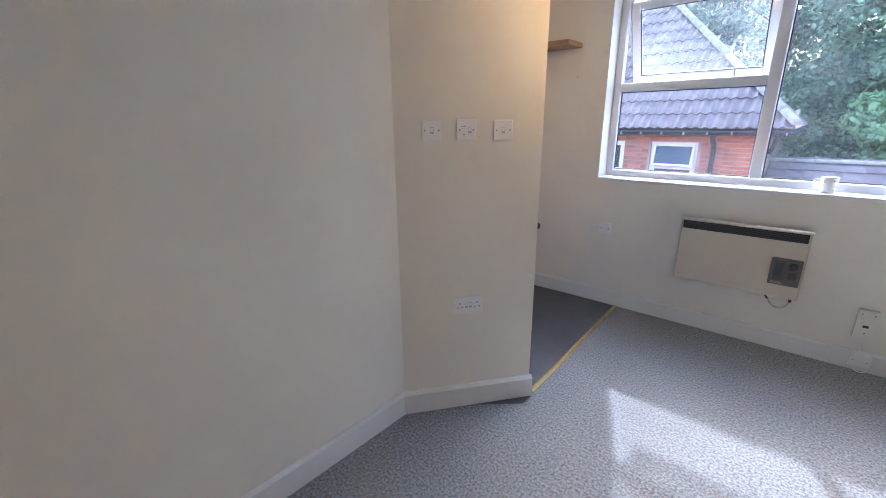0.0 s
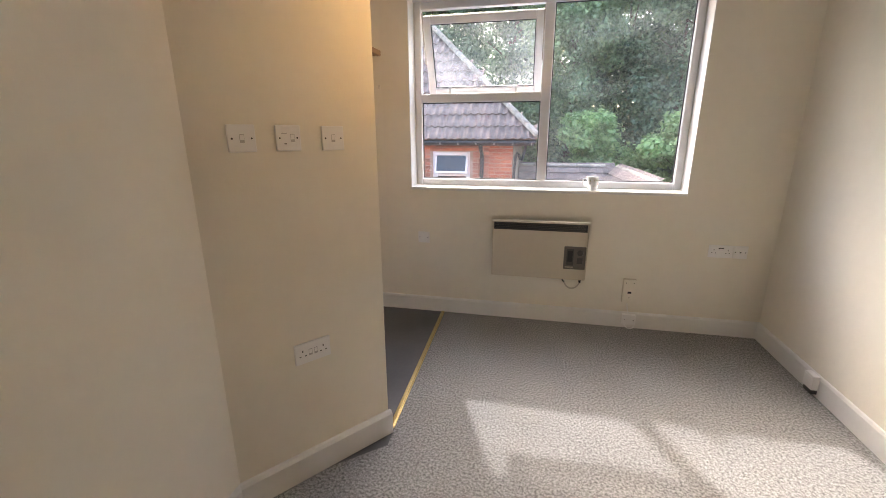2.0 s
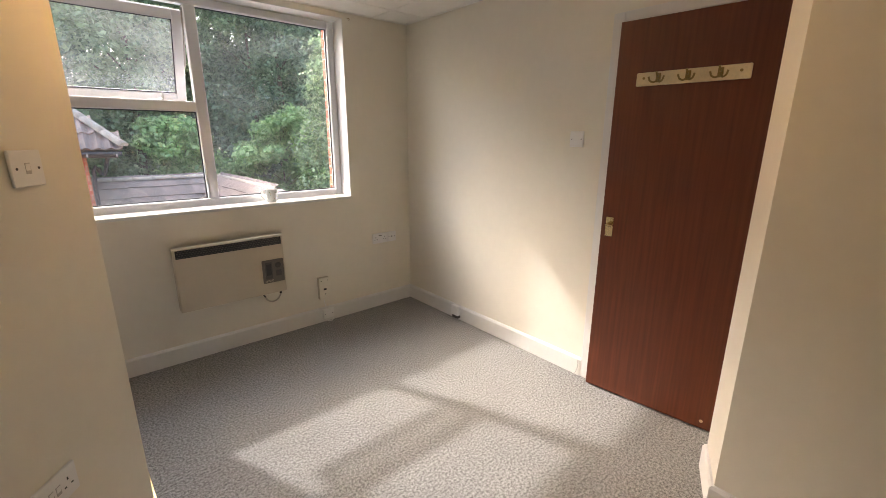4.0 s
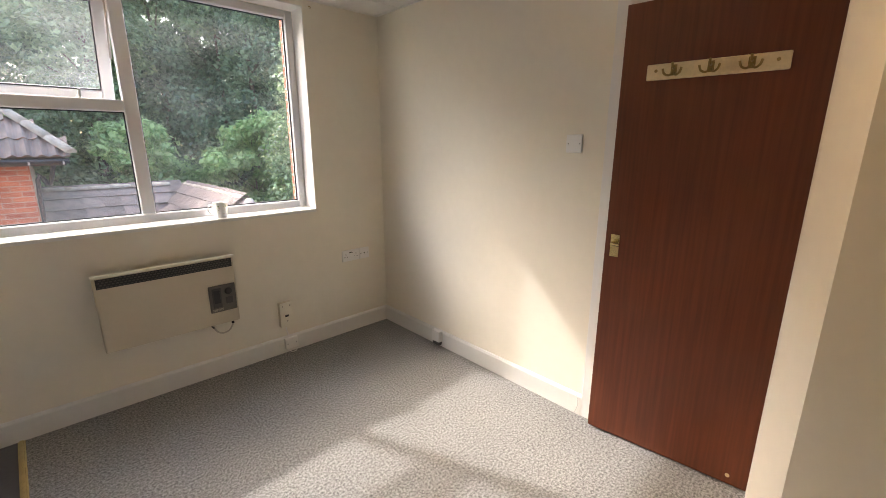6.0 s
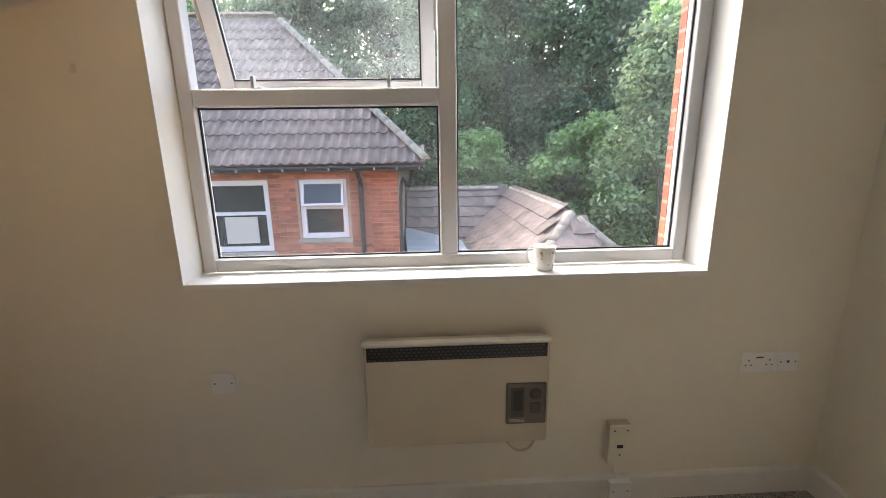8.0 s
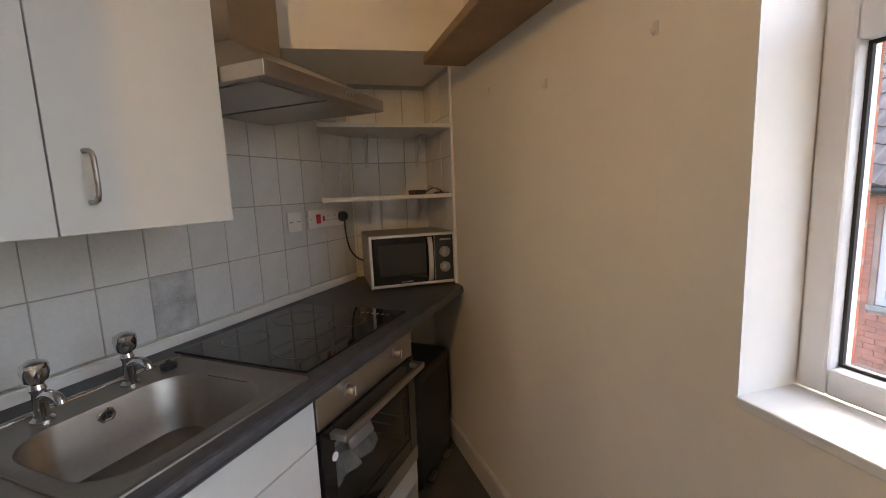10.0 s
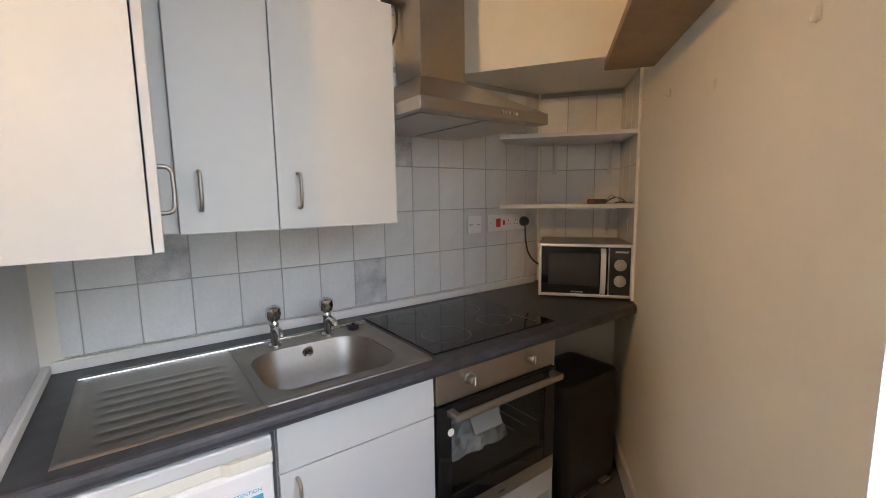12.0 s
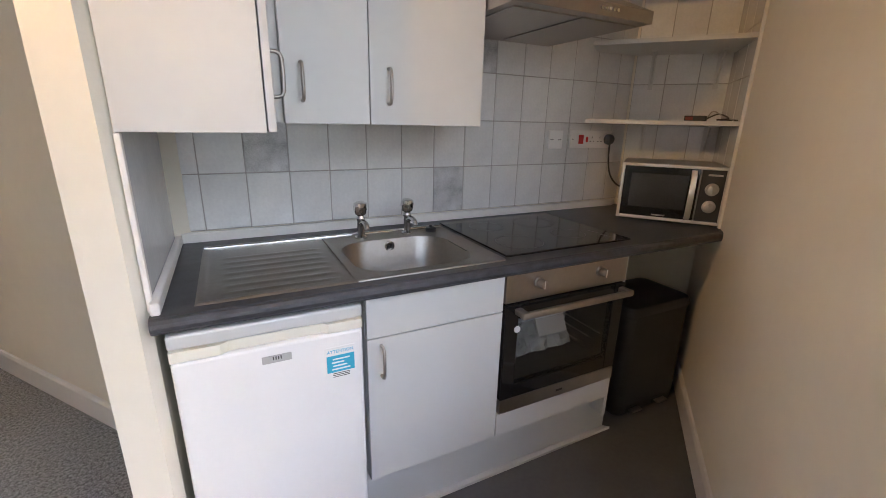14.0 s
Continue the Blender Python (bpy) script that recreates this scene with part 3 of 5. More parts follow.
part("lower_trim", box((0.950, 0.012, 0.346), (1.498, 0.045, 0.400), 0.002), M_STEEL, ov, "brushed steel strip below the door")
part("maker_mark", box((1.205, 0.0108, 0.368), (1.235, 0.0124, 0.376)), M_DARK, ov)
h = smooth(part("handle", box((0.985, -0.040, 0.728), (1.488, -0.024, 0.752), 0.006), M_STEEL, dr, "flat steel bar handle"))
for x in (0.998, 1.475):
    part("handle_post", box((x - 0.013, -0.03, 0.73), (x + 0.013, 0.013, 0.75), 0.003), M_STEEL, dr)
part("sticker", cyl((1.0, 0.009, 0.672), (1.0, 0.0125, 0.672), 0.012), M_PLATE, dr, "small round white sticker")
for x in (1.082, 1.362):
    k = smooth(part("knob", lathe([(0.021, 0.0), (0.021, 0.004), (0.016, 0.006), (0.0155, 0.026), (0.012, 0.030)]), M_STEEL, ov, "round steel control knob", pose(x, 0.018, 0.826, 90, 0, 0)))
    part("pointer", box((-0.0015, -0.014, 0.0295), (0.0015, 0.014, 0.0315)), M_PLATE, k)
part("filler_panel", box((0.946, 0.02, 0.250), (1.500, 0.040, 0.343), 0.0015), M_UNIT, ov)
part("end_panel", box((1.499, 0.03, 0.15), (1.516, 0.60, 0.871)), M_UNIT, ov)

pk = thing("instruction_packet", "crumpled clear bag with pale papers lying inside the oven", "packet", KM @ pose(1.015, 0.075, 0.5245, 62, 0, 0))
bm = bmesh.new()
vs = [[bm.verts.new((0.02 * i, 0.02 * j, 0.012 + 0.035 * noise.noise((i * 0.55, j * 0.5, 3.0)) + 0.03 * math.sin(i * 0.7) ** 2)) for j in range(11)] for i in range(15)]
for i in range(14):
    for j in range(10):
        bm.faces.new((vs[i][j], vs[i + 1][j], vs[i + 1][j + 1], vs[i][j + 1]))
part("bag", bm, mat("cloudy_plastic", (0.30, 0.31, 0.31), 0.25, vary=0.3, scale=25), pk)
part("leaflet", box((0.12, 0.05, 0.045), (0.25, 0.15, 0.052)), M_GREYLINE, pk)
# hob
hb = thing("hob", "black ceramic glass hob with ring markings set in the worktop", "hob", KM)
part("glass", box((0.974, 0.060, CT + 0.0005), (1.548, 0.565, CT + 0.007), 0.0025), M_GLASSBLACK, hb)
M_RING = mat("ring_print", (0.22, 0.22, 0.22), 0.3)


def ring(cx, cy, r, w=0.0025):
    bm = bmesh.new()
    n = 48
    a = [bm.verts.new((cx + r * math.cos(2 * math.pi * i / n), cy + r * math.sin(2 * math.pi * i / n), CT + 0.0075)) for i in range(n)]
    b = [bm.verts.new((cx + (r - w) * math.cos(2 * math.pi * i / n), cy + (r - w) * math.sin(2 * math.pi * i / n), CT + 0.0075)) for i in range(n)]
    for i in range(n):
        bm.faces.new((a[i], a[(i + 1) % n], b[(i + 1) % n], b[i]))
    return part("ring_marking", bm, M_RING, hb)


ring(1.115, 0.185, 0.088); ring(1.125, 0.43, 0.072); ring(1.36, 0.42, 0.088); ring(1.37, 0.21, 0.068)
for i in range(6):
    part("touch_mark", box((1.478, 0.10 + i * 0.022, CT + 0.007), (1.490, 0.108 + i * 0.022, CT + 0.0076)), M_RING, hb)

# sink
def rrect(x0, x1, y0, y1, r, n=8):
    pts = []
    for cx, cy, a0 in ((x1 - r, y1 - r, 0), (x0 + r, y1 - r, 90), (x0 + r, y0 + r, 180), (x1 - r, y0 + r, 270)):
        for k in range(n):
            a = radians(a0 + 90 * k / (n - 1))
            pts.append((cx + r * math.cos(a), cy + r * math.sin(a)))
    return pts


def loft(rings, bm=None, cap=True):
    bm = bm or bmesh.new()
    vs = [[bm.verts.new(p) for p in r] for r in rings]
    k = len(vs[0])
    for a, b in zip(vs, vs[1:]):
        for i in range(k):
            bm.faces.new((a[i], a[(i + 1) % k], b[(i + 1) % k], b[i]))
    if cap:
        bm.faces.new(vs[-1])
    return bm


sk = thing("sink", "stainless steel inset sink with ribbed drainer and two taps", "sink", KM)
Z = CT + 0.004
rings = []
for x0, x1, y0, y1, r, z in ((0.468, 0.958, 0.036, 0.520, 0.012, CT), (0.468, 0.957, 0.037, 0.519, 0.012, Z), (0.470, 0.945, 0.048, 0.508, 0.012, Z + 0.001), (0.472, 0.940, 0.052, 0.504, 0.014, Z - 0.002),
                             (0.498, 0.892, 0.082, 0.415, 0.10, Z - 0.002), (0.502, 0.888, 0.086, 0.411, 0.097, Z - 0.010), (0.512, 0.876, 0.10, 0.40, 0.088, Z - 0.10), (0.53, 0.858, 0.118, 0.385, 0.06, Z - 0.135), (0.57, 0.82, 0.16, 0.345, 0.05, Z - 0.142)):
    rings.append([(x, y, z) for x, y in rrect(x0, x1, y0, y1, r)])
smooth(part("bowl", loft(rings), M_SINK, sk, "brushed steel rectangular bowl"), 50)
bm = bmesh.new()
NX, NY = 40, 88
grid = []
for i in range(NX + 1):
    row = []
    for j in range(NY + 1):
        x, y = 0.088 + (0.470 - 0.088) * i / NX, 0.036 + 0.484 * j / NY
        edge = min(x - 0.088, y - 0.036, 0.520 - y)
        z = Z + (0.001 if edge < 0.012 else -0.003)
        if edge < 0.004:
            z = CT
        u = (y - 0.085) / 0.05
        if 0.145 < x < 0.44 and 0 < u < 6.5:
            fade = min(1, (x - 0.145) / 0.02, (0.44 - x) / 0.02)
            z += 0.0024 * fade * max(0, math.cos(2 * math.pi * u)) ** 0.7
        row.append(bm.verts.new((x, y, z)))
    grid.append(row)
for i in range(NX):
    for j in range(NY):
        bm.faces.new((grid[i][j], grid[i + 1][j], grid[i + 1][j + 1], grid[i][j + 1]))
smooth(part("drainer", bm, M_SINK, sk, "ribbed steel drainer"), 60)
part("waste", cyl((0.695, 0.25, Z - 0.1415), (0.695, 0.25, Z - 0.138), 0.035), M_CHROME, sk)
ovf = part("overflow", lathe([(0.011, 0.001), (0.012, 0.003), (0.017, 0.003), (0.020, 0.0)], n=24), M_CHROME, sk, "chrome overflow ring", pose(0.694, 0.4085, Z - 0.030, 96, 0, 0))
part("overflow_hole", cyl((0, 0, 0.0006), (0, 0, 0.0016), 0.0115), M_BLACK, ovf)
for k in range(3):
    part("overflow_bar", box((-0.0012, 0.0, 0.0016), (0.0012, 0.011, 0.003)), M_CHROME, ovf, "", pose(0, 0, 0, 0, 0, 120 * k + 20))
smooth(part("rear_rim", tube([(0.092, 0.512, Z + 0.001), (0.955, 0.512, Z + 0.001)], 0.007, n=10), M_CHROME, sk, "bright rolled rear edge"))
for tx in (0.603, 0.785):
    tp = new("tap"); tp.parent = sk; tp.matrix_local = pose(tx, 0.462, Z - 0.002); tp["label"] = "chrome pillar tap"
    smooth(part("pillar", lathe([(0.022, 0), (0.022, 0.006), (0.014, 0.012), (0.0125, 0.065), (0.016, 0.075), (0.012, 0.085)]), M_CHROME, tp))
    smooth(part("spout", tube(spline([(0, 0, 0.05), (0, -0.035, 0.068), (0, -0.07, 0.066), (0, -0.082, 0.050)], 6), 0.010, n=12), M_CHROME, tp))
    smooth(part("tap_head", lathe([(0.011, 0.085), (0.020, 0.092), (0.026, 0.112), (0.024, 0.131), (0.012, 0.137)], n=10), M_CHROME, tp))
plug = thing("sink_plug", "black rubber sink plug lying on the sink rim", "plug", KM @ pose(0.885, 0.462, Z - 0.001))
smooth(part("stopper", lathe([(0.020, 0), (0.022, 0.012), (0.018, 0.016), (0.006, 0.018), (0.006, 0.024)]), M_BLACK, plug))
part("chain", tube(spline([(0.0, 0.0, 0.022), (0.02, 0.012, 0.008), (0.05, 0.03, 0.004), (0.062, 0.035, 0.004)]), 0.0016), M_CHROME, plug)

# cooker hood
hd = thing("cooker_hood", "brushed steel chimney cooker hood on the tiled wall", "cooker hood", KM)
CA0, CA1, CB0, CB1 = 0.97, 1.545, 0.105, 0.643
part("rim", box((CA0, CB0, 1.668), (CA1, CB1, 1.708), 0.002), M_STEEL, hd)
bm = bmesh.new()
lo = [bm.verts.new(p) for p in ((CA0 + 0.002, CB0 + 0.002, 1.708), (CA1 - 0.002, CB0 + 0.002, 1.708), (CA1 - 0.002, CB1, 1.708), (CA0 + 0.002, CB1, 1.708))]
hi = [bm.verts.new(p) for p in ((1.205, 0.45, 1.875), (1.425, 0.45, 1.875), (1.425, CB1, 1.875), (1.205, CB1, 1.875))]
for i in range(4):
    bm.faces.new((lo[i], lo[(i + 1) % 4], hi[(i + 1) % 4], hi[i]))
part("canopy", bm, M_STEEL, hd)
part("chimney", box((1.205, 0.45, 1.875), (1.425, CB1, 2.29), 0.002), M_STEEL, hd)
for i in range(2):
    part("filter", box((1.0 + 0.27 * i, 0.15, 1.6635), (1.25 + 0.27 * i, 0.60, 1.6685), 0.001), M_STEEL, hd)
for i in range(5):
    part("button", cyl((1.305 + i * 0.017, 0.099, 1.690), (1.305 + i * 0.017, 0.106, 1.690), 0.0055, n=12), M_CHROME, hd)

# microwave
mw = thing("microwave", "silver microwave oven with black glass door on the worktop", "microwave", pose(-2.722, 2.925, CT, 0, 0, 90))
MW, MD, MH = 0.425, 0.33, 0.262
part("casing", box((0, 0.012, 0.012), (MW, MD, MH), 0.006), mat("grey_casing", (0.42, 0.40, 0.38), 0.4, 0.3), mw)
M_SILVER = mat("silver_paint", (0.66, 0.65, 0.63), 0.32, 0.6, vary=0.04)
part("front_frame", bars(0.0, MW, 0.010, MH, 0.014, -0.006, 0.014, 0.003), M_SILVER, mw, "bright silver front frame")
d = part("door", box((0.012, 0.0, 0.022), (0.315, 0.013, MH - 0.012), 0.001), M_GLASSBLACK, mw, "black glass door")
part("door_window", box((0.045, -0.001, 0.065), (0.275, 0.001, MH - 0.045)), mat("mesh_glass", (0.03, 0.03, 0.032), 0.15, vary=0.2, scale=200), d)
bm = bmesh.new()
curve = spline([(0.0, 0.0, 0.026), (0.0, -0.020, 0.05), (0.0, -0.028, 0.13), (0.0, -0.020, 0.212), (0.0, 0.0, 0.242)], 6)
rows_ = [[bm.verts.new((0.292 + u, p[1] + v, p[2])) for u, v in ((-0.012, 0.004), (-0.010, -0.003), (0.010, -0.003), (0.012, 0.004), (0.0, 0.007))] for p in curve]
for a, b in zip(rows_, rows_[1:]):
    for i in range(5):
        bm.faces.new((a[i], a[(i + 1) % 5], b[(i + 1) % 5], b[i]))
bm.faces.new(rows_[0]); bm.faces.new(rows_[-1])
bmesh.ops.recalc_face_normals(bm, faces=bm.faces)
part("handle", bm, M_SILVER, d, "broad bowed silver handle")
p = part("control_panel", box((0.322, 0.0, 0.022), (MW - 0.012, 0.013, MH - 0.012), 0.001), M_BLACK, mw)
for z in (0.165, 0.090):
    k = smooth(part("dial", lathe([(0.027, 0), (0.027, 0.003), (0.022, 0.004), (0.020, 0.018), (0.016, 0.020)]), M_STEEL, p, "silver rotary dial", pose(0.368, 0.0, z, 90, 0, 0)))
    part("dial_grip", box((-0.003, -0.018, 0.018), (0.003, 0.018, 0.024), 0.001), M_STEEL, k)
part("panel_mark", box((0.345, -0.0012, 0.222), (0.400, 0.0004, 0.230)), M_STEEL, p)
part("maker_mark", box((0.150, -0.0012, 0.030), (0.205, 0.0004, 0.036)), M_STEEL, d)
for x in (0.03, MW - 0.03):
    for y in (0.04, MD - 0.04):
        part("foot", cyl((x, y, 0.0), (x, y, 0.014), 0.012, n=12), M_BLACK, mw)

# shelves in the corner
SHELF = [(-2.725, 3.345), (-2.725, 2.735), (-2.90, 2.735), (-3.095, 2.905), (-3.118, 3.325)]
for z, lab in ((1.672, "empty white corner shelf on white brackets"), (1.342, "white corner shelf holding a small cable tester")):
    s = thing("wall_shelf", lab, "shelf", group="corner shelves")
    part("board", prism(SHELF, z, z + 0.018, bevel=0.001), M_UNIT, s)
    for y in (2.985, 3.27):
        bm = box((-3.118, y - 0.011, z - 0.16), (-3.112, y + 0.011, z - 0.0005), 0.001)
        box((-3.112, y - 0.011, z - 0.006), (-2.95, y + 0.011, z - 0.0005), 0.001, bm=bm)
        tube(spline([(-3.112, y, z - 0.135), (-3.07, y, z - 0.075), (-2.985, y, z - 0.008)], 5), 0.005, bm=bm)
        part("bracket", bm, M_UNIT, s, "white pressed steel bracket")
dv = thing("cable_tester", "small black and red device with loose leads on the shelf", "device", pose(-2.80, 3.20, 1.360, 0, 0, 80))
part("case", box((-0.055, -0.02, 0.0), (0.03, 0.02, 0.022), 0.004), M_BLACK, dv)
part("panel", box((-0.05, -0.0212, 0.004), (-0.02, -0.0195, 0.018)), mat("dark_red_panel", (0.16, 0.02, 0.02), 0.5), dv)
part("lead", tube(spline([(0.03, 0, 0.01), (0.07, 0.02, 0.03), (0.11, -0.01, 0.012), (0.07, -0.03, 0.006), (0.12, 0.02, 0.006), (0.145, 0.0, 0.005)], 6), 0.003), M_DARK, dv)
part("lead", tube(spline([(0.03, 0.01, 0.01), (0.05, -0.01, 0.04), (0.09, 0.015, 0.02), (0.13, -0.02, 0.005)], 6), 0.0025), M_STEEL, dv)

# wooden shelf on the window wall
ws = thing("wooden_shelf", "varnished brown wooden shelf high on the window wall", "shelf")
part("board", prism([(-2.531, 3.178), (-1.50, 3.195), (-1.50, 3.419), (-2.531, 3.362)], 1.895, 1.928, bevel=0.002), M_WOOD, ws)

# pedal bin
pb = thing("pedal_bin", "black two-compartment pedal bin standing beside the oven", "bin", KM @ pose(1.70, 0.11, 0))
BW, BD, BH = 0.41, 0.29, 0.575
rings = [[(x, y, z) for x, y in rrect(i, BW - i, i, BD - i, 0.04)] for i, z in ((0.012, 0.0), (0.004, 0.012), (0.0, 0.05), (0.002, BH - 0.06), (0.006, BH - 0.055))]
smooth(part("body", loft(rings), M_BIN, pb))
rings = [[(x, y, z) for x, y in rrect(i, BW - i, i, BD - i, max(0.02, 0.045 - i * 0.3))] for i, z in ((-0.003, BH - 0.054), (-0.004, BH - 0.03), (0.004, BH - 0.012), (0.035, BH), (0.08, BH + 0.006))]
smooth(part("lid", loft(rings), M_BIN, pb))
for x in (0.11, 0.29):
    part("pedal", box((x - 0.035, -0.028, 0.028), (x + 0.035, 0.02, 0.036), 0.003), M_STEEL, pb, "steel foot pedal")
    part("pedal_slot", box((x - 0.045, -0.0015, 0.02), (x + 0.045, 0.004, 0.052)), M_BLACK, pb)

# ---- heater, sockets, switches ----
# off-white flex darkened to beige, its shadow on the wall put into the colour
M_FLEX = mat("shaded_flex", (0.55, 0.50, 0.42), 0.5)


def heater():
    h = thing("panel_heater", "beige wall-mounted electric panel heater with black grille", "heater", pose(-0.674, 3.325, 0.365))
    W, D, H = 0.662, 0.075, 0.415
    part("case", prism([(0.0, 0.006), (0.006, 0.0), (W - 0.006, 0.0), (W, 0.006), (W, D), (0, D)], 0.0, H - 0.012, bevel=0.002), M_HEAT, h)
    part("top_lip", box((-0.004, -0.004, H - 0.012), (W + 0.004, 0.026, H), 0.003), mat("heater_lip", (0.78, 0.74, 0.64), 0.4), h, "paler top edge")
    part("grille_recess", box((0.012, -0.0015, H - 0.068), (W - 0.012, 0.002, H - 0.016)), M_BLACK, h, "black slotted air outlet")
    gl = bmesh.new()
    for r in range(4):
        z = H - 0.064 + r * 0.0125
        for i in range(36):
            x = 0.018 + (i + 0.5 * (r % 2)) * 0.0172
            box((x, -0.0035, z), (x + 0.010, -0.001, z + 0.0055), bm=gl)
    tagged(part("grille_mesh", gl, M_DARK, h), kind="stuff")
    c = part("control_panel", box((0.505, -0.004, 0.080), (0.652, 0.002, 0.245), 0.006), mat("control_brown", (0.14, 0.12, 0.10), 0.4), h, "dark brown control panel")
    part("timer", box((0.522, -0.007, 0.108), (0.572, -0.003, 0.228), 0.003), M_DARK, c)
    part("timer_window", box((0.530, -0.0085, 0.135), (0.564, -0.0065, 0.215), 0.001), M_BLACK, c)
    smooth(part("thermostat_dial", lathe([(0.022, 0), (0.022, 0.003), (0.018, 0.010), (0.014, 0.012)]), M_DARK, c, "", pose(0.613, -0.004, 0.20, 90, 0, 0)))
    part("switch", box((0.594, -0.007, 0.122), (0.633, -0.003, 0.165), 0.002), M_DARK, c)
    for r in range(3):
        part("panel_line", box((0.517, -0.0048, 0.088 + r * 0.005), (0.575, -0.0036, 0.0895 + r * 0.005)), M_HEAT, c)
    part("cable", tube(spline([(0.632, 0.05, 0.0), (0.630, 0.05, -0.035), (0.607, 0.052, -0.072), (0.570, 0.058, -0.084), (0.540, 0.066, -0.068), (0.522, 0.058, -0.030)]), 0.005), M_FLEX, h, "off-white flex")
    part("cable_stub", tube(spline([(0.500, 0.05, 0.002), (0.508, 0.045, -0.014), (0.522, 0.050, -0.036)]), 0.005), M_DARK, h)
    part("cable_collar", cyl((0.6315, 0.05, -0.016), (0.6305, 0.05, -0.032), 0.008, n=10), M_BLACK, h)


heater()


def faceplate(name, m, w, label, category="socket", toggles=(), outlets=(), screws=True, depth=0.009, marks=(), h=0.086, group=""):
    """A moulded plate on a wall: local x along the wall, z up, -y out of it."""
    t = thing(name, label, category, m, group)
    part("plate", box((-w / 2, -depth, -h / 2), (w / 2, 0.0, h / 2), 0.003), M_PLATE, t)
    for x in toggles:
        s = part("rocker", prism([(x - 0.006, -depth - 0.001), (x + 0.006, -depth - 0.001), (x + 0.006, -depth + 0.004), (x - 0.006, -depth + 0.004)], -0.012, 0.012), M_PLATE, t)
        # grey rim drawn as the thin shadow round the rocker
        part("rocker_shadow_line", box((x - 0.0072, -depth - 0.0006, -0.0132), (x + 0.0072, -depth + 0.002, 0.0132)), M_GREYLINE, t)
        s.data.transform(Matrix.Rotation(radians(5), 4, "X"))
    for x in outlets:
        for dx, dz, ww, hh in ((0, 0.010, 0.004, 0.008), (-0.011, -0.010, 0.007, 0.004), (0.011, -0.010, 0.007, 0.004)):
            part("pin_hole", box((x + dx - ww / 2, -depth - 0.0006, dz - hh / 2), (x + dx + ww / 2, -depth + 0.001, dz + hh / 2)), M_BLACK, t)
    for x, z, ww, hh in marks:
        part("mark", box((x - ww / 2, -depth - 0.0006, z - hh / 2), (x + ww / 2, -depth + 0.001, z + hh / 2)), M_DARK, t)
    if screws:
        for s in (-1, 1):
            part("screw", cyl((s * (w / 2 - 0.013), -depth - 0.0008, 0.0), (s * (w / 2 - 0.013), -depth + 0.001, 0.0), 0.0032, n=10), M_DARK, t)
    return t


# on the partition: local x follows its face
pa, pb_ = Vector(PIER[0]), Vector(PIER[1])
pd = (pb_ - pa).normalized()
pier_turn = math.degrees(math.atan2(pd.y, pd.x))


def on_pier(s, z):
    q = pa + pd * s
    return pose(q.x, q.y, z, 0, 0, pier_turn)


faceplate("light_switch", on_pier(0.180, 1.363), 0.086, "white square pull-switch plate with small rocker", "switch", toggles=(0.0,), group="switches on the partition")
faceplate("fused_switch", on_pier(0.330, 1.363), 0.086, "white fused spur switch plate", "switch", toggles=(0.014,), marks=((-0.014, 0.0155, 0.02, 0.0016), (-0.012, -0.019, 0.008, 0.003)), group="switches on the partition")
faceplate("light_switch", on_pier(0.494, 1.360), 0.086, "white square light switch", "switch", toggles=(0.0,), group="switches on the partition")
faceplate("double_socket", on_pier(0.345, 0.555), 0.146, "white double power socket on the partition", outlets=(-0.042, 0.042), toggles=(-0.011, 0.011), screws=False)
# on the window wall, facing -y
faceplate("double_socket", pose(0.842, Y_WIN, 0.604), 0.146, "white double power socket low on the window wall", outlets=(-0.042, 0.042), marks=((0.0, 0.022, 0.03, 0.006),), screws=False)
faceplate("aerial_socket", pose(0.9595, Y_WIN, 0.604), 0.086, "white aerial socket beside the double socket", marks=((0.0, 0.0, 0.01, 0.01),))
faceplate("blank_plate", pose(-1.206, Y_WIN, 0.602), 0.088, "white blanking plate on the window wall", "plate")
faceplate("switch_plate", pose(X_RIGHT, 1.791, 1.428, 0, 0, -90), 0.086, "white blank switch plate beside the door", "plate")
# fused box for the heater and junction boxes on the skirting
fb = thing("heater_spur_box", "cream fused switch box feeding the heater", "spur box", pose(0.300, Y_WIN, 0.285))
part("back_box", box((-0.043, -0.034, -0.088), (0.043, 0, 0.088), 0.004), M_HEAT, fb)
part("cover", prism([(-0.043, -0.042), (0.043, -0.042), (0.043, -0.033), (-0.043, -0.033)], -0.088, 0.088, bevel=0.003), mat("cream_plastic", (0.78, 0.74, 0.63), 0.4), fb)
part("fuse_slot", box((-0.012, -0.0435, -0.012), (0.012, -0.0415, 0.002)), M_BLACK, fb)
for x, z in ((-0.026, 0.066), (0.026, 0.066), (0.002, -0.044)):
    part("screw", cyl((x, -0.0435, z), (x, -0.0415, z), 0.0035, n=10), M_DARK, fb)
part("flex", tube(spline([(0.0, -0.006, -0.088), (0.003, -0.006, -0.12), (0.008, -0.02, -0.165)]), 0.0035), M_PLATE, fb)
jb = thing("junction_box", "small white surface box on the skirting", "junction box", pose(0.318, Y_WIN - 0.017, 0.072))
part("box_body", box((-0.045, -0.028, -0.038), (0.045, 0.0, 0.038), 0.003), M_PLATE, jb)
for x in (-0.03, 0.03):
    part("screw", cyl((x, -0.0295, 0.0), (x, -0.0275, 0.0), 0.003, n=8), M_DARK, jb)
part("tail", tube(spline([(-0.03, -0.015, -0.038), (-0.01, -0.03, -0.060), (0.02, -0.035, -0.062), (0.04, -0.02, -0.05)]), 0.003), M_PLATE, jb)
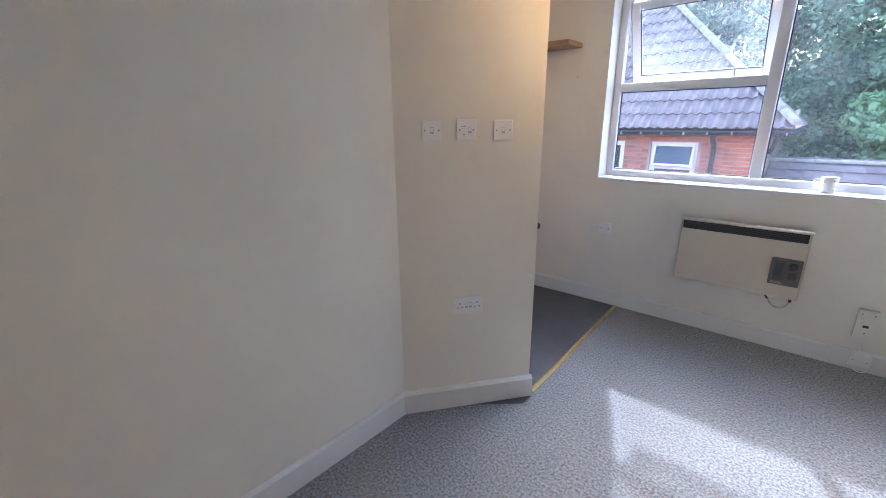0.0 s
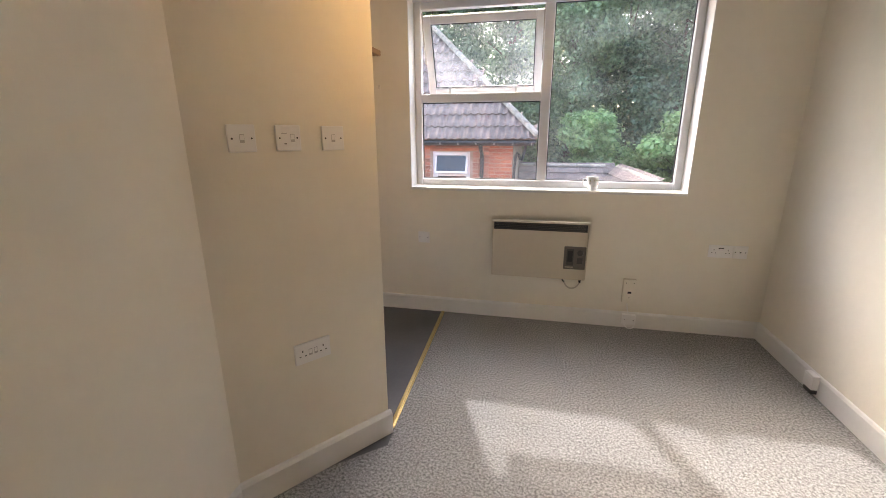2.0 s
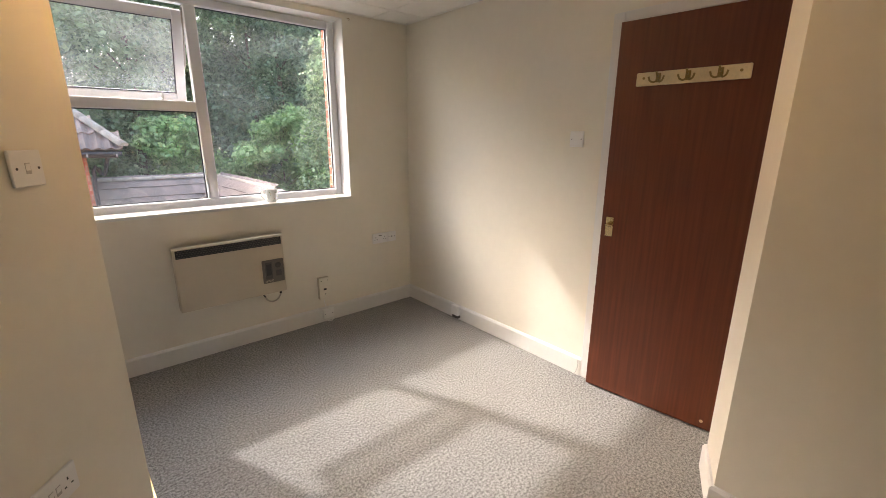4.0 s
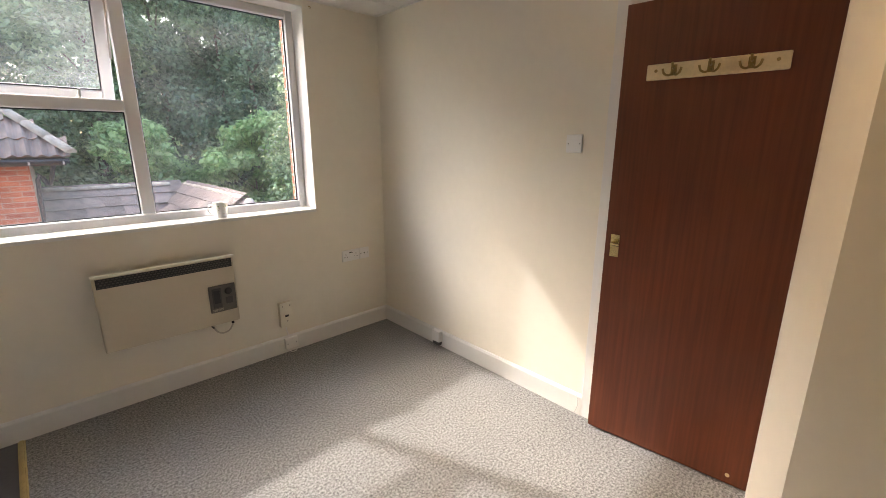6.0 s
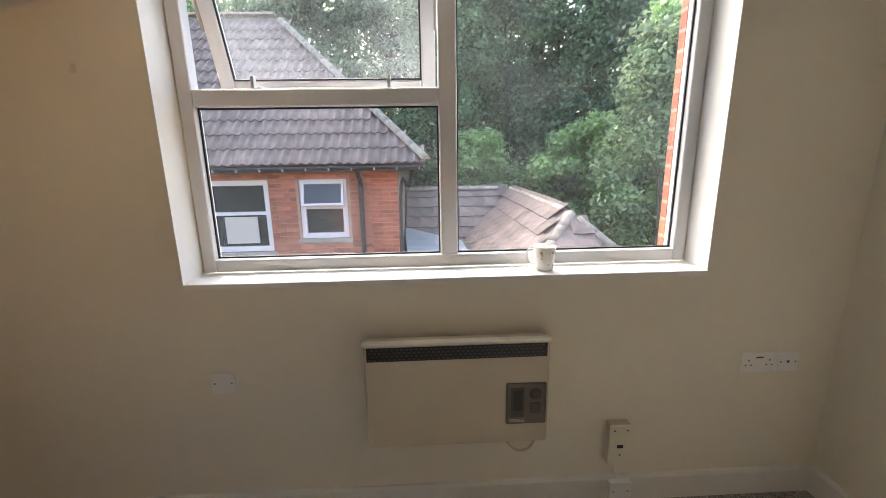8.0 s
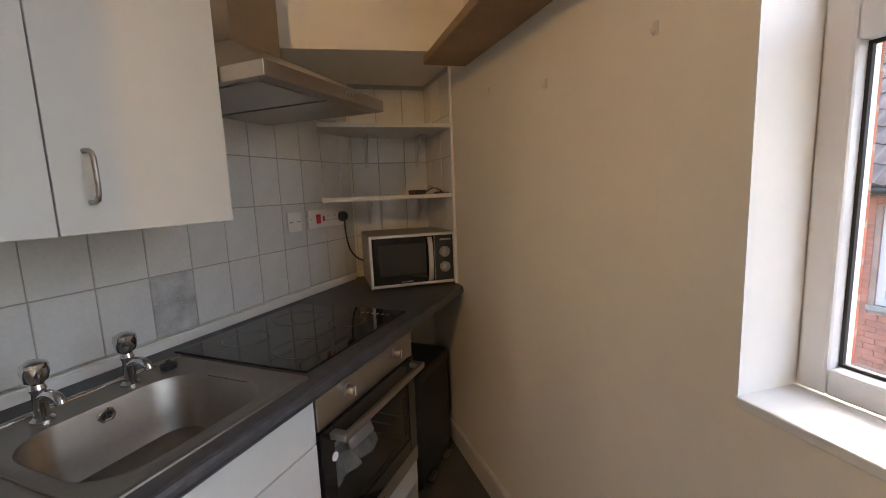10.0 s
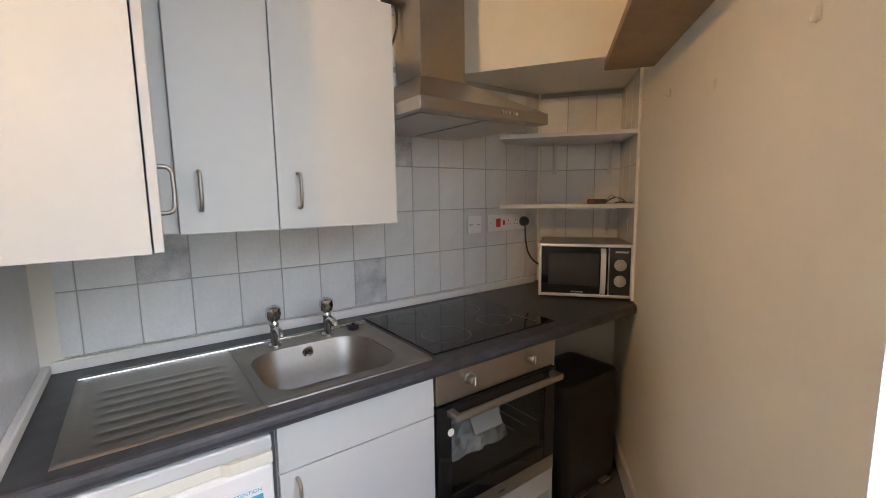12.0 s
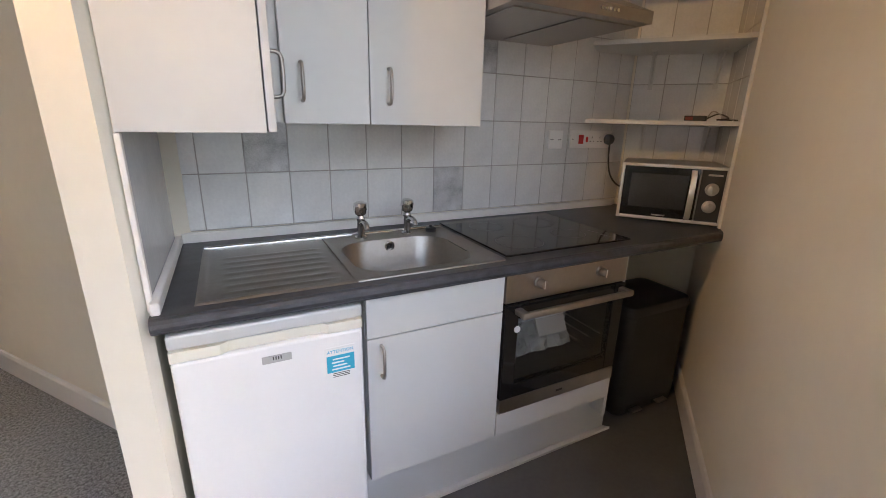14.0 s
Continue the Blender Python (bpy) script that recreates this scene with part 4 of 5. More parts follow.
tb = thing("telephone_box", "small white telephone junction box on the skirting", "junction box", pose(X_RIGHT - 0.017, 2.755, 0.078, 0, 0, -90))
part("box_body", box((-0.038, -0.034, -0.036), (0.038, 0.0, 0.044), 0.003), M_PLATE, tb)
part("box_lid", box((-0.034, -0.037, -0.030), (0.034, -0.033, 0.036), 0.002), M_PLATE, tb)
# solid dark block put in for the shade in the gap below the box
part("gap_shade", box((-0.03, -0.03, -0.060), (0.034, 0.0, -0.036)), M_DARK, tb)
# loose wire by the door frame
lw = thing("loose_wire", "thin loose white wire at the foot of the door frame", "wire", pose(X_RIGHT - 0.02, 1.655, 0.0))
part("wire", tube(spline([(0, 0, 0.115), (-0.004, -0.012, 0.07), (-0.003, -0.004, 0.035), (-0.012, 0.004, 0.006)]), 0.0018), M_GREYLINE, lw)

# kitchen outlets on the tiles (turned with the counter)
faceplate("fused_outlet", KM @ pose(1.625, 0.6355, 1.262), 0.086, "white fused outlet on the tiles", outlets=(), marks=((-0.018, 0.0, 0.008, 0.004), (0.018, 0.0, 0.008, 0.004)))
cs = faceplate("cooker_outlet", KM @ pose(1.855, 0.6355, 1.264), 0.28, "white cooker switch with red rocker and sockets", outlets=(0.005, 0.058), screws=False, marks=((-0.122, 0, 0.005, 0.005),))
part("red_rocker", box((-0.085, -0.013, -0.022), (-0.055, -0.008, 0.022), 0.002), M_RED, cs, "red cooker switch")
part("red_rocker", box((-0.036, -0.012, -0.014), (-0.024, -0.008, 0.012), 0.001), M_RED, cs)
pg = thing("power_plug", "black three-pin plug with microwave flex", "plug", KM @ pose(1.967, 0.6265, 1.264))
smooth(part("plug_body", lathe([(0.026, 0.0), (0.027, 0.012), (0.024, 0.026), (0.017, 0.032)], n=16), M_BLACK, pg, "", pose(0, 0, 0, 90, 0, 0)))
part("flex", tube(spline([(0.0, -0.02, -0.02), (0.004, -0.02, -0.09), (0.015, -0.03, -0.17), (0.05, -0.05, -0.225), (0.10, -0.08, -0.250)]), 0.0045), M_BLACK, pg, "black flex")
hp = faceplate("hood_outlet", KM @ pose(1.165, 0.6545, 2.205), 0.086, "white socket above the wall cabinet", outlets=(), screws=False)
pg = thing("power_plug", "black plug of the cooker hood with flex", "plug", KM @ pose(1.168, 0.645, 2.20))
smooth(part("plug_body", lathe([(0.027, 0.0), (0.028, 0.012), (0.024, 0.028), (0.017, 0.036)], n=16), M_BLACK, pg, "", pose(0, 0, 0, 90, 0, 0)))
part("flex", tube(spline([(0.0, -0.025, 0.015), (0.02, -0.04, -0.02), (0.025, -0.04, -0.09), (0.01, -0.03, -0.16), (-0.02, -0.02, -0.24), (-0.03, -0.015, -0.32)]), 0.005), M_BLACK, pg, "black flex")
# adhesive hooks on the window wall by the kitchen
M_HOOK = mat("cream_plastic", (0.66, 0.62, 0.54), 0.45)
for x, z in ((-1.519, 1.692), (-1.924, 1.679), (-2.308, 1.745)):
    y = Y_WIN + (x + 1.5) * 0.0556
    hk = thing("adhesive_hook", "small white plastic adhesive wall hook", "hook", pose(x, y, z), "hooks on the wall")
    part("pad", box((-0.008, -0.003, -0.013), (0.008, 0.0, 0.015), 0.002), M_HOOK, hk)
    part("prong", tube(spline([(0, -0.002, -0.003), (0, -0.007, -0.010), (0, -0.012, -0.008), (0, -0.013, -0.001)], 4), 0.002), M_HOOK, hk)
# little curtain hook by the window head
ch = thing("curtain_hook", "tiny brass curtain-wire hook above the window corner", "hook", pose(0.635, Y_WIN, 2.262))
part("eye", tube(spline([(0, 0, 0), (0, -0.014, 0), (0.004, -0.022, -0.006), (0, -0.022, -0.016)], 4), 0.0022), M_OLDBRASS, ch)

# mug on the window board
mg = thing("mug", "white china mug with small floral print on the sill", "mug", pose(0.0, 3.492, WZ0))
bm = lathe([(0.030, 0.0), (0.034, 0.004), (0.038, 0.04), (0.042, 0.088), (0.0425, 0.090), (0.0395, 0.090), (0.035, 0.04), (0.030, 0.008)], n=28)
smooth(part("cup", bm, mat("china", (0.82, 0.81, 0.79), 0.15), mg))
smooth(part("handle", tube(spline([(-0.039, 0, 0.075), (-0.060, 0, 0.076), (-0.068, 0, 0.052), (-0.055, 0, 0.028), (-0.036, 0, 0.022)]), 0.0045), mat("china_handle", (0.82, 0.81, 0.79), 0.15), mg))
M_PRINT = mat("floral_print", (0.62, 0.42, 0.25), 0.3)
M_PRINT2 = mat("leaf_print", (0.30, 0.36, 0.22), 0.3)
for i in range(14):
    a, z = random.uniform(-2.9, 0.2), random.uniform(0.02, 0.075)
    r = 0.0362 + 0.06 * z + 0.0012
    m = pose(r * math.cos(a), r * math.sin(a), z, 0, 0, math.degrees(a)) @ pose(0, 0, 0, 0, 90, 0)
    part("print", cyl((0, 0, -0.0006), (0, 0, 0.0006), random.uniform(0.002, 0.005), n=7), (M_PRINT, M_PRINT2)[i % 2], mg, "", m)

# ceiling spotlight; its second head is added to warm the hall walls
def glow_mat(name, color, strength):
    m = bpy.data.materials.new(name)
    m.use_nodes = True
    b = m.node_tree.nodes["Principled BSDF"]
    b.inputs["Base Color"].default_value = (0.9, 0.85, 0.75, 1)
    b.inputs["Emission Color"].default_value = (*color, 1)
    b.inputs["Emission Strength"].default_value = strength
    return m


pn = thing("ceiling_spotlight", "white ceiling spotlight with warm lamp, lit, and an added second head", "spotlight", pose(-0.07, 2.02, CEIL))
part("base", lathe([(0.045, -0.020), (0.048, -0.010), (0.048, 0.0)]), M_PLATE, pn)
part("bar", cyl((-0.12, 0.03, -0.028), (0.12, -0.03, -0.028), 0.009, n=12), M_PLATE, pn)
for hx, hy, aim, strength in ((-0.10, 0.025, (-0.95, 0.32, -0.30), 250.0), (0.10, -0.025, (0.10, -1.0, -0.60), 200.0)):
    part("arm", cyl((hx, hy, -0.085), (hx, hy, -0.026), 0.006, n=10), M_PLATE, pn)
    spot_head = new("head"); spot_head.parent = pn
    spot_head.matrix_local = look((hx, hy, -0.115), Vector((hx, hy, -0.115)) + Vector(aim))
    smooth(part("cup", lathe([(0.018, 0.050), (0.028, 0.045), (0.043, -0.038), (0.044, -0.042), (0.041, -0.041), (0.028, 0.020), (0.010, 0.030)]), M_PLATE, spot_head, "white lamp cup"))
    part("lamp", lathe([(0.008, 0.026), (0.020, 0.024), (0.023, 0.018), (0.020, 0.012), (0.006, 0.010)]), glow_mat("lit_lamp", BULB_COLOR, strength), spot_head, "glowing warm reflector lamp")

# ---- tiles ----
GR = 0.0035
TZ = [0.948 + 0.1965 * i for i in range(6)]


def tile_mesh(w, h):
    bm = box((0, -0.008, 0), (w, 0.0, h), 0.0015, seg=1)
    me = bpy.data.meshes.new("tile")
    bm.to_mesh(me)
    bm.free()
    return me


def tile_field(owner, m, xs, zs, special=()):
    cache = {}
    for i, (x0, x1) in enumerate(zip(xs, xs[1:])):
        for j, (z0, z1) in enumerate(zip(zs, zs[1:])):
            alt = (i, j) in special
            key = (round(x1 - x0, 3), round(z1 - z0, 3), alt)
            if key not in cache:
                cache[key] = tile_mesh(x1 - x0 - GR, z1 - z0 - GR)
                cache[key].materials.append(M_TILE2 if alt else M_TILE)
            t = new("tile", cache[key])
            t.parent = owner
            t.matrix_world = m @ pose(x0 + GR / 2, random.uniform(-0.0006, 0.0006), z0 + GR / 2, random.uniform(-0.12, 0.12), 0, random.uniform(-0.12, 0.12))


def bed(name, m, x0, x1, z0, z1):
    bm = box((x0, -0.0055, z0), (x1, 0.0, z1))
    ob = structure(name, bm, M_GROUT, "grey tile grout", "grout")
    ob.matrix_world = m
    return ob


XS = [0.004] + [0.099 + 0.147 * i for i in range(14)] + [2.106]
TM = KM @ pose(0, 0.652, 0)
b1 = bed("wall_tiles_back", TM, 0.004, 2.106, TZ[0], 1.952)
tile_field(b1, TM, XS, TZ + [1.952] if TZ[-1] < 1.93 else TZ, ((2, 1), (7, 0), (8, 3), (2, 3)))
EM = pose(EX + 0.001, 2.905, 0, 0, 0, 90)
b2 = bed("wall_tiles_end", EM, 0.0, 0.437, TZ[0], 1.952)
tile_field(b2, EM, [0.0, 0.145, 0.291, 0.437], TZ + [1.952] if TZ[-1] < 1.93 else TZ)
wt = math.degrees(math.atan2(WL[1][1] - WL[0][1], WL[1][0] - WL[0][0]))
q = Vector(WL[0]).lerp(Vector(WL[1]), (-1.5 + 2.72) / 1.8)
SM = pose(q.x, q.y, 0, 0, 0, wt + 180) @ pose(-0.405, 0, 0)
b3 = bed("wall_tiles_side", SM, 0.0, 0.405, TZ[0], 1.952)
tile_field(b3, SM, [0.0, 0.11, 0.258, 0.405], TZ + [1.952] if TZ[-1] < 1.93 else TZ)
tr = part("trim_tile_edge", box((0.404, -0.012, CT + 0.002), (0.418, 0.0, 1.952), 0.003), M_SEAL)
tr.matrix_world = SM
tagged(tr, "white tile edge trim", "trim", kind="structure")
# glossy side panel at the sink's end
sp = part("trim_side_panel", box((0.0005, 0.045, CT + 0.002), (0.0055, 0.645, 1.299)), mat("glossy_panel", (0.66, 0.67, 0.68), 0.2, vary=0.08, scale=5))
sp.matrix_world = KM
tagged(sp, "glossy pale grey splash panel", "panel", kind="structure")
sp = part("trim_side_edge", box((0.0, 0.028, CT + 0.002), (0.012, 0.046, 1.299), 0.003), M_SEAL)
sp.matrix_world = KM
tagged(sp, "white edge strip of the splash panel", "trim", kind="structure")

# ---- outside ----
GZ = -3.2
M_GRASS = mat("rough_ground", (0.07, 0.08, 0.045), 0.95, vary=0.4, scale=1.5, bump=0.5, bump_scale=12)
structure("ground", box((-400, -400, GZ - 0.4), (400, 600, GZ)), M_GRASS, "rough leaf-strewn ground below the window", "ground")
M_BRICK = bpy.data.materials.new("red_brick")
M_BRICK.use_nodes = True
n, l = M_BRICK.node_tree.nodes, M_BRICK.node_tree.links
tc, mp, br, no = n.new("ShaderNodeTexCoord"), n.new("ShaderNodeMapping"), n.new("ShaderNodeTexBrick"), n.new("ShaderNodeTexNoise")
mp.inputs["Rotation"].default_value = (radians(90), 0, 0)
br.inputs["Scale"].default_value = 1.0
br.inputs["Brick Width"].default_value, br.inputs["Row Height"].default_value, br.inputs["Mortar Size"].default_value = 0.225, 0.075, 0.007
br.inputs["Color1"].default_value, br.inputs["Color2"].default_value, br.inputs["Mortar"].default_value = (0.48, 0.150, 0.070, 1), (0.36, 0.095, 0.048, 1), (0.42, 0.27, 0.20, 1)
mx = n.new("ShaderNodeMix"); mx.data_type = "RGBA"; mx.blend_type = "MULTIPLY"; mx.inputs[0].default_value = 0.55
no.inputs["Scale"].default_value, no.inputs["Detail"].default_value = 3.0, 6
rp = n.new("ShaderNodeValToRGB")
rp.color_ramp.elements[0].position, rp.color_ramp.elements[0].color = 0.35, (0.45, 0.42, 0.42, 1)
rp.color_ramp.elements[1].position, rp.color_ramp.elements[1].color = 0.6, (1, 1, 1, 1)
bp = n.new("ShaderNodeBump"); bp.inputs["Strength"].default_value, bp.inputs["Distance"].default_value = 0.6, 0.01
l.new(tc.outputs["Object"], mp.inputs[0]); l.new(mp.outputs[0], br.inputs["Vector"]); l.new(tc.outputs["Object"], no.inputs["Vector"])
l.new(no.outputs[0], rp.inputs[0]); l.new(br.outputs[0], mx.inputs[6]); l.new(rp.outputs[0], mx.inputs[7])
l.new(mx.outputs[2], n["Principled BSDF"].inputs["Base Color"]); l.new(br.outputs["Fac"], bp.inputs["Height"]); l.new(bp.outputs[0], n["Principled BSDF"].inputs["Normal"])
bp.invert = True
n["Principled BSDF"].inputs["Roughness"].default_value = 0.85
structure("wall_outer", WALL_SKIN, M_BRICK, "red brick outer face of the building", "wall")
M_MORTAR = mat("pale_mortar", (0.36, 0.27, 0.21), 0.95, vary=0.25, scale=5)
M_BRICKS = mat("fired_brick", (0.375, 0.15, 0.095), 0.88, vary=0.30, scale=7, rand=0.28, bump=0.4, bump_scale=60, grime=(0.17, 0.085, 0.06))
M_ROOF = mat("weathered_roof_tile", (0.190, 0.143, 0.118), 0.9, vary=0.5, scale=5, rand=0.22, bump=0.5, bump_scale=40, grime=(0.10, 0.09, 0.085))
M_RIDGE = mat("lichened_ridge_tile", (0.33, 0.285, 0.225), 0.85, vary=0.4, scale=9, rand=0.15, bump=0.5, bump_scale=40)
M_GUTTER = mat("black_gutter", (0.025, 0.025, 0.027), 0.4)
M_LEAD = mat("grey_felt", (0.30, 0.32, 0.32), 0.7, vary=0.2, scale=3, bump=0.3, bump_scale=20)
M_STONE = mat("stone_sill", (0.34, 0.32, 0.29), 0.85, vary=0.2, scale=6)
# near-black colour stands for the unlit rooms behind the house windows
M_DIM_ROOM = mat("room_dim", (0.05, 0.05, 0.055), 0.6)
M_OUTPANE = mat("far_glass", (0.03, 0.035, 0.04), 0.05, vary=0.2, scale=2)


def roof_tile_mesh(name, w=0.30, ln=0.40, rolls=2, h=0.024):
    bm = bmesh.new()
    k = 12
    xs = [w * i / k for i in range(k + 1)]
    wave = [h * (0.5 + 0.5 * math.cos(2 * math.pi * rolls * i / k)) ** 1.3 for i in range(k + 1)]
    lo = [bm.verts.new((x, 0, z + 0.024)) for x, z in zip(xs, wave)]
    hi = [bm.verts.new((x, ln, z)) for x, z in zip(xs, wave)]
    lip = [bm.verts.new((x, 0.004, z * 0.5)) for x, z in zip(xs, wave)]
    for i in range(k):
        bm.faces.new((lo[i], lo[i + 1], hi[i + 1], hi[i]))
        bm.faces.new((lip[i], lip[i + 1], lo[i + 1], lo[i]))
    me = bpy.data.meshes.new(name)
    bm.to_mesh(me)
    bm.free()
    me.materials.append(M_ROOF)
    return me


TILE_A = roof_tile_mesh("roof_tile", h=0.042)
TILE_B = roof_tile_mesh("flat_roof_tile", rolls=1, h=0.007)


def lay_tiles(owner, eave, u, v, nu, nv, inside, gauge=0.345, w=0.30, start=0.0, mesh=TILE_A):
    """Courses of tiles on a slope: eave corner, unit way along the eave, unit way up the slope."""
    eave, u, v = Vector(eave), Vector(u).normalized(), Vector(v).normalized()
    nrm = u.cross(v)
    for j in range(nv):
        for i in range(nu):
            a, b = start + i * w, j * gauge
            if not inside(a + w / 2, b + gauge * 0.5):
                continue
            t = new("roof_tile", mesh)
            t.parent = owner
            p = eave + u * (a + random.uniform(-0.004, 0.004)) + v * (b + random.uniform(-0.008, 0.008) - 0.03) + nrm * 0.012
            m = Matrix((u, v, nrm)).transposed().to_4x4()
            m.translation = p
            t.matrix_world = m @ pose(0, 0, 0, random.uniform(-0.6, 0.6), random.uniform(-0.5, 0.5), 0)


def ridge_caps(owner, a, b, r=0.085, step=0.36, lift=0.055):
    a, b = Vector(a), Vector(b)
    d = (b - a).normalized()
    m3 = d.to_track_quat("Y", "Z").to_matrix().to_4x4()
    bm = bmesh.new()
    k = 8
    f = [bm.verts.new((r * 1.04 * math.cos(math.pi * i / k), -0.01, r * 0.8 * math.sin(math.pi * i / k) - 0.02)) for i in range(k + 1)]
    g = [bm.verts.new((r * math.cos(math.pi * i / k), step, r * 0.75 * math.sin(math.pi * i / k) - 0.02)) for i in range(k + 1)]
    for i in range(k):
        bm.faces.new((f[i], g[i], g[i + 1], f[i + 1]))
    bm.faces.new(f)
    me = bpy.data.meshes.new("ridge_tile")
    bm.to_mesh(me)
    bm.free()
    me.materials.append(M_RIDGE)
    for p in me.polygons:
        p.use_smooth = len(p.vertices) == 4
    for i in range(int((b - a).length / step)):
        t = new("ridge_tile", me)
        t.parent = owner
        mm = m3.copy()
        mm.translation = a + d * (i * step) + Vector((0, 0, lift + random.uniform(-0.004, 0.004)))
        t.matrix_world = mm


def far_window(parent, x0, x1, z0, z1, y, mid, opener=False):
    w = new("window"); w.parent = parent; w["label"] = "white plastic window in the brick wall"
    part("frame", bars(x0, x1, z0, z1, 0.088, y - 0.03, y + 0.06, 0.004), M_UPVC, w)
    part("transom", box((x0 + 0.055, y - 0.025, mid - 0.028), (x1 - 0.055, y + 0.05, mid + 0.028), 0.004), M_UPVC, w)
    part("pane", box((x0 + 0.05, y + 0.02, z0 + 0.05), (x1 - 0.05, y + 0.026, mid)), M_OUTPANE, w)
    if opener:
        s = part("opener", bars(x0 + 0.05, x1 - 0.05, -(z1 - mid) + 0.07, 0.0, 0.04, -0.02, 0.025, 0.003), M_UPVC, w, "", pose(0, y - 0.02, z1 - 0.045, -16))
        part("opener_pane", box((x0 + 0.08, 0.0, -(z1 - mid) + 0.1), (x1 - 0.08, 0.006, -0.03)), M_OUTPANE, s)
    else:
        part("pane", box((x0 + 0.05, y + 0.02, mid), (x1 - 0.05, y + 0.026, z1 - 0.05)), M_OUTPANE, w)
    part("sill", box((x0 - 0.06, y - 0.10, z0 - 0.07), (x1 + 0.06, y + 0.05, z0), 0.006), M_STONE, w)
    return w


hs = thing("brick_house", "red brick house with hipped brown tiled roof opposite the window", "house")
HY, HX = 9.2, -0.88
wins = ((-4.12, -3.05, -0.24, 0.98), (-2.55, -1.75, -0.03, 0.98))
bm = bmesh.new()
xs = [-9.0, wins[0][0], wins[0][1], wins[1][0], wins[1][1], HX]
box((xs[0], HY, GZ), (xs[1], HY + 0.25, 1.30), bm=bm)
box((xs[2], HY, GZ), (xs[3], HY + 0.25, 1.30), bm=bm)
box((xs[4], HY, GZ), (xs[5], HY + 0.25, 1.30), bm=bm)
for x0, x1, z0, z1 in wins:
    box((x0, HY, GZ), (x1, HY + 0.25, z0), bm=bm)
    box((x0, HY, z1), (x1, HY + 0.25, 1.30), bm=bm)
box((HX - 0.25, HY + 0.25, GZ), (HX, 15.2, 1.30), bm=bm)
house_wall = part("wall", bm, M_MORTAR, hs, "red brick wall in stretcher bond")
part("room_back", box((-9, HY + 1.6, GZ), (HX - 0.3, HY + 1.7, 1.3)), M_DIM_ROOM, hs)
far_window(hs, *wins[0], HY + 0.06, 0.42)
far_window(hs, *wins[1], HY + 0.06, 0.50, True)
part("notice_board", box((-3.85, HY + 0.05, -0.10), (-3.30, HY + 0.07, 0.36)), mat("pale_blind", (0.5, 0.5, 0.46), 0.7), hs, "pale panel behind the lower pane")
PITCH = radians(44)
EY, EZ, EXT = 8.88, 1.23, -0.42
RUN = 3.1
cp, sp_ = math.cos(PITCH), math.sin(PITCH)
rz = EZ + RUN * math.tan(PITCH)
bm = bmesh.new()
A, B, C, D_ = [bm.verts.new(p) for p in ((EXT, EY, EZ), (-9.5, EY, EZ), (-9.5, EY + RUN, rz), (EXT - RUN, EY + RUN, rz))]
E_, F_ = [bm.verts.new(p) for p in ((EXT, EY + 2 * RUN, EZ), (-9.5, EY + 2 * RUN, EZ))]
for f in ((A, B, C, D_), (A, D_, E_), (E_, D_, C, F_)):
    bm.faces.new(f)
roof = part("roof", bm, M_ROOF, hs, "weathered brown interlocking roof tiles")
hipk = cp
lay_tiles(roof, (EXT - 7.8, EY, EZ), (1, 0, 0), (0, cp, sp_), 26, 12, lambda a, b: 7.8 - a > b * hipk - 0.02)
ridge_caps(roof, (EXT + 0.02, EY - 0.02, EZ + 0.02), (EXT - RUN, EY + RUN, rz + 0.02))
ridge_caps(roof, (EXT - RUN, EY + RUN, rz), (-9.5, EY + RUN, rz))
part("fascia", box((-9.4, EY + 0.06, EZ - 0.12), (EXT - 0.1, EY + 0.09, EZ + 0.0)), M_DARK, hs)
part("soffit_board", box((-9.4, EY + 0.09, EZ - 0.10), (EXT - 0.1, HY + 0.01, EZ - 0.07)), M_DARK, hs)
part("side_fascia", box((EXT - 0.09, EY + 0.06, EZ - 0.12), (EXT - 0.06, EY + 2 * RUN, EZ)), M_DARK, hs)
gt = part("gutter", tube([(-9.4, EY + 0.005, EZ - 0.05), (EXT - 0.02, EY + 0.005, EZ - 0.055)], 0.038, n=10), M_GUTTER, hs, "black plastic gutter")
for i in range(14):
    part("gutter_bracket", box((-5.2 + 0.36 * i, EY - 0.048, EZ - 0.105), (-5.178 + 0.36 * i, EY + 0.06, EZ - 0.06), 0.003), M_STONE, hs)
part("downpipe", tube(spline([(-1.5, EY + 0.005, EZ - 0.09), (-1.5, EY + 0.06, EZ - 0.2), (-1.5, HY - 0.06, EZ - 0.35), (-1.5, HY - 0.06, 0.4), (-1.5, HY - 0.06, GZ)], 5), 0.04, n=10), M_GUTTER, hs, "black downpipe")
part("corner_pipe", tube(spline([(-0.62, EY + 0.1, EZ - 0.1), (-0.7, HY - 0.02, EZ - 0.4), (-0.84, HY - 0.04, EZ - 0.6), (-0.86, HY - 0.04, GZ)], 5), 0.03, n=8), M_GUTTER, hs)
part("brick_band", box((HX - 0.48, HY - 0.03, GZ), (HX + 0.001, HY - 0.001, 1.22)), M_BRICK, hs, "projecting brick pier at the corner")

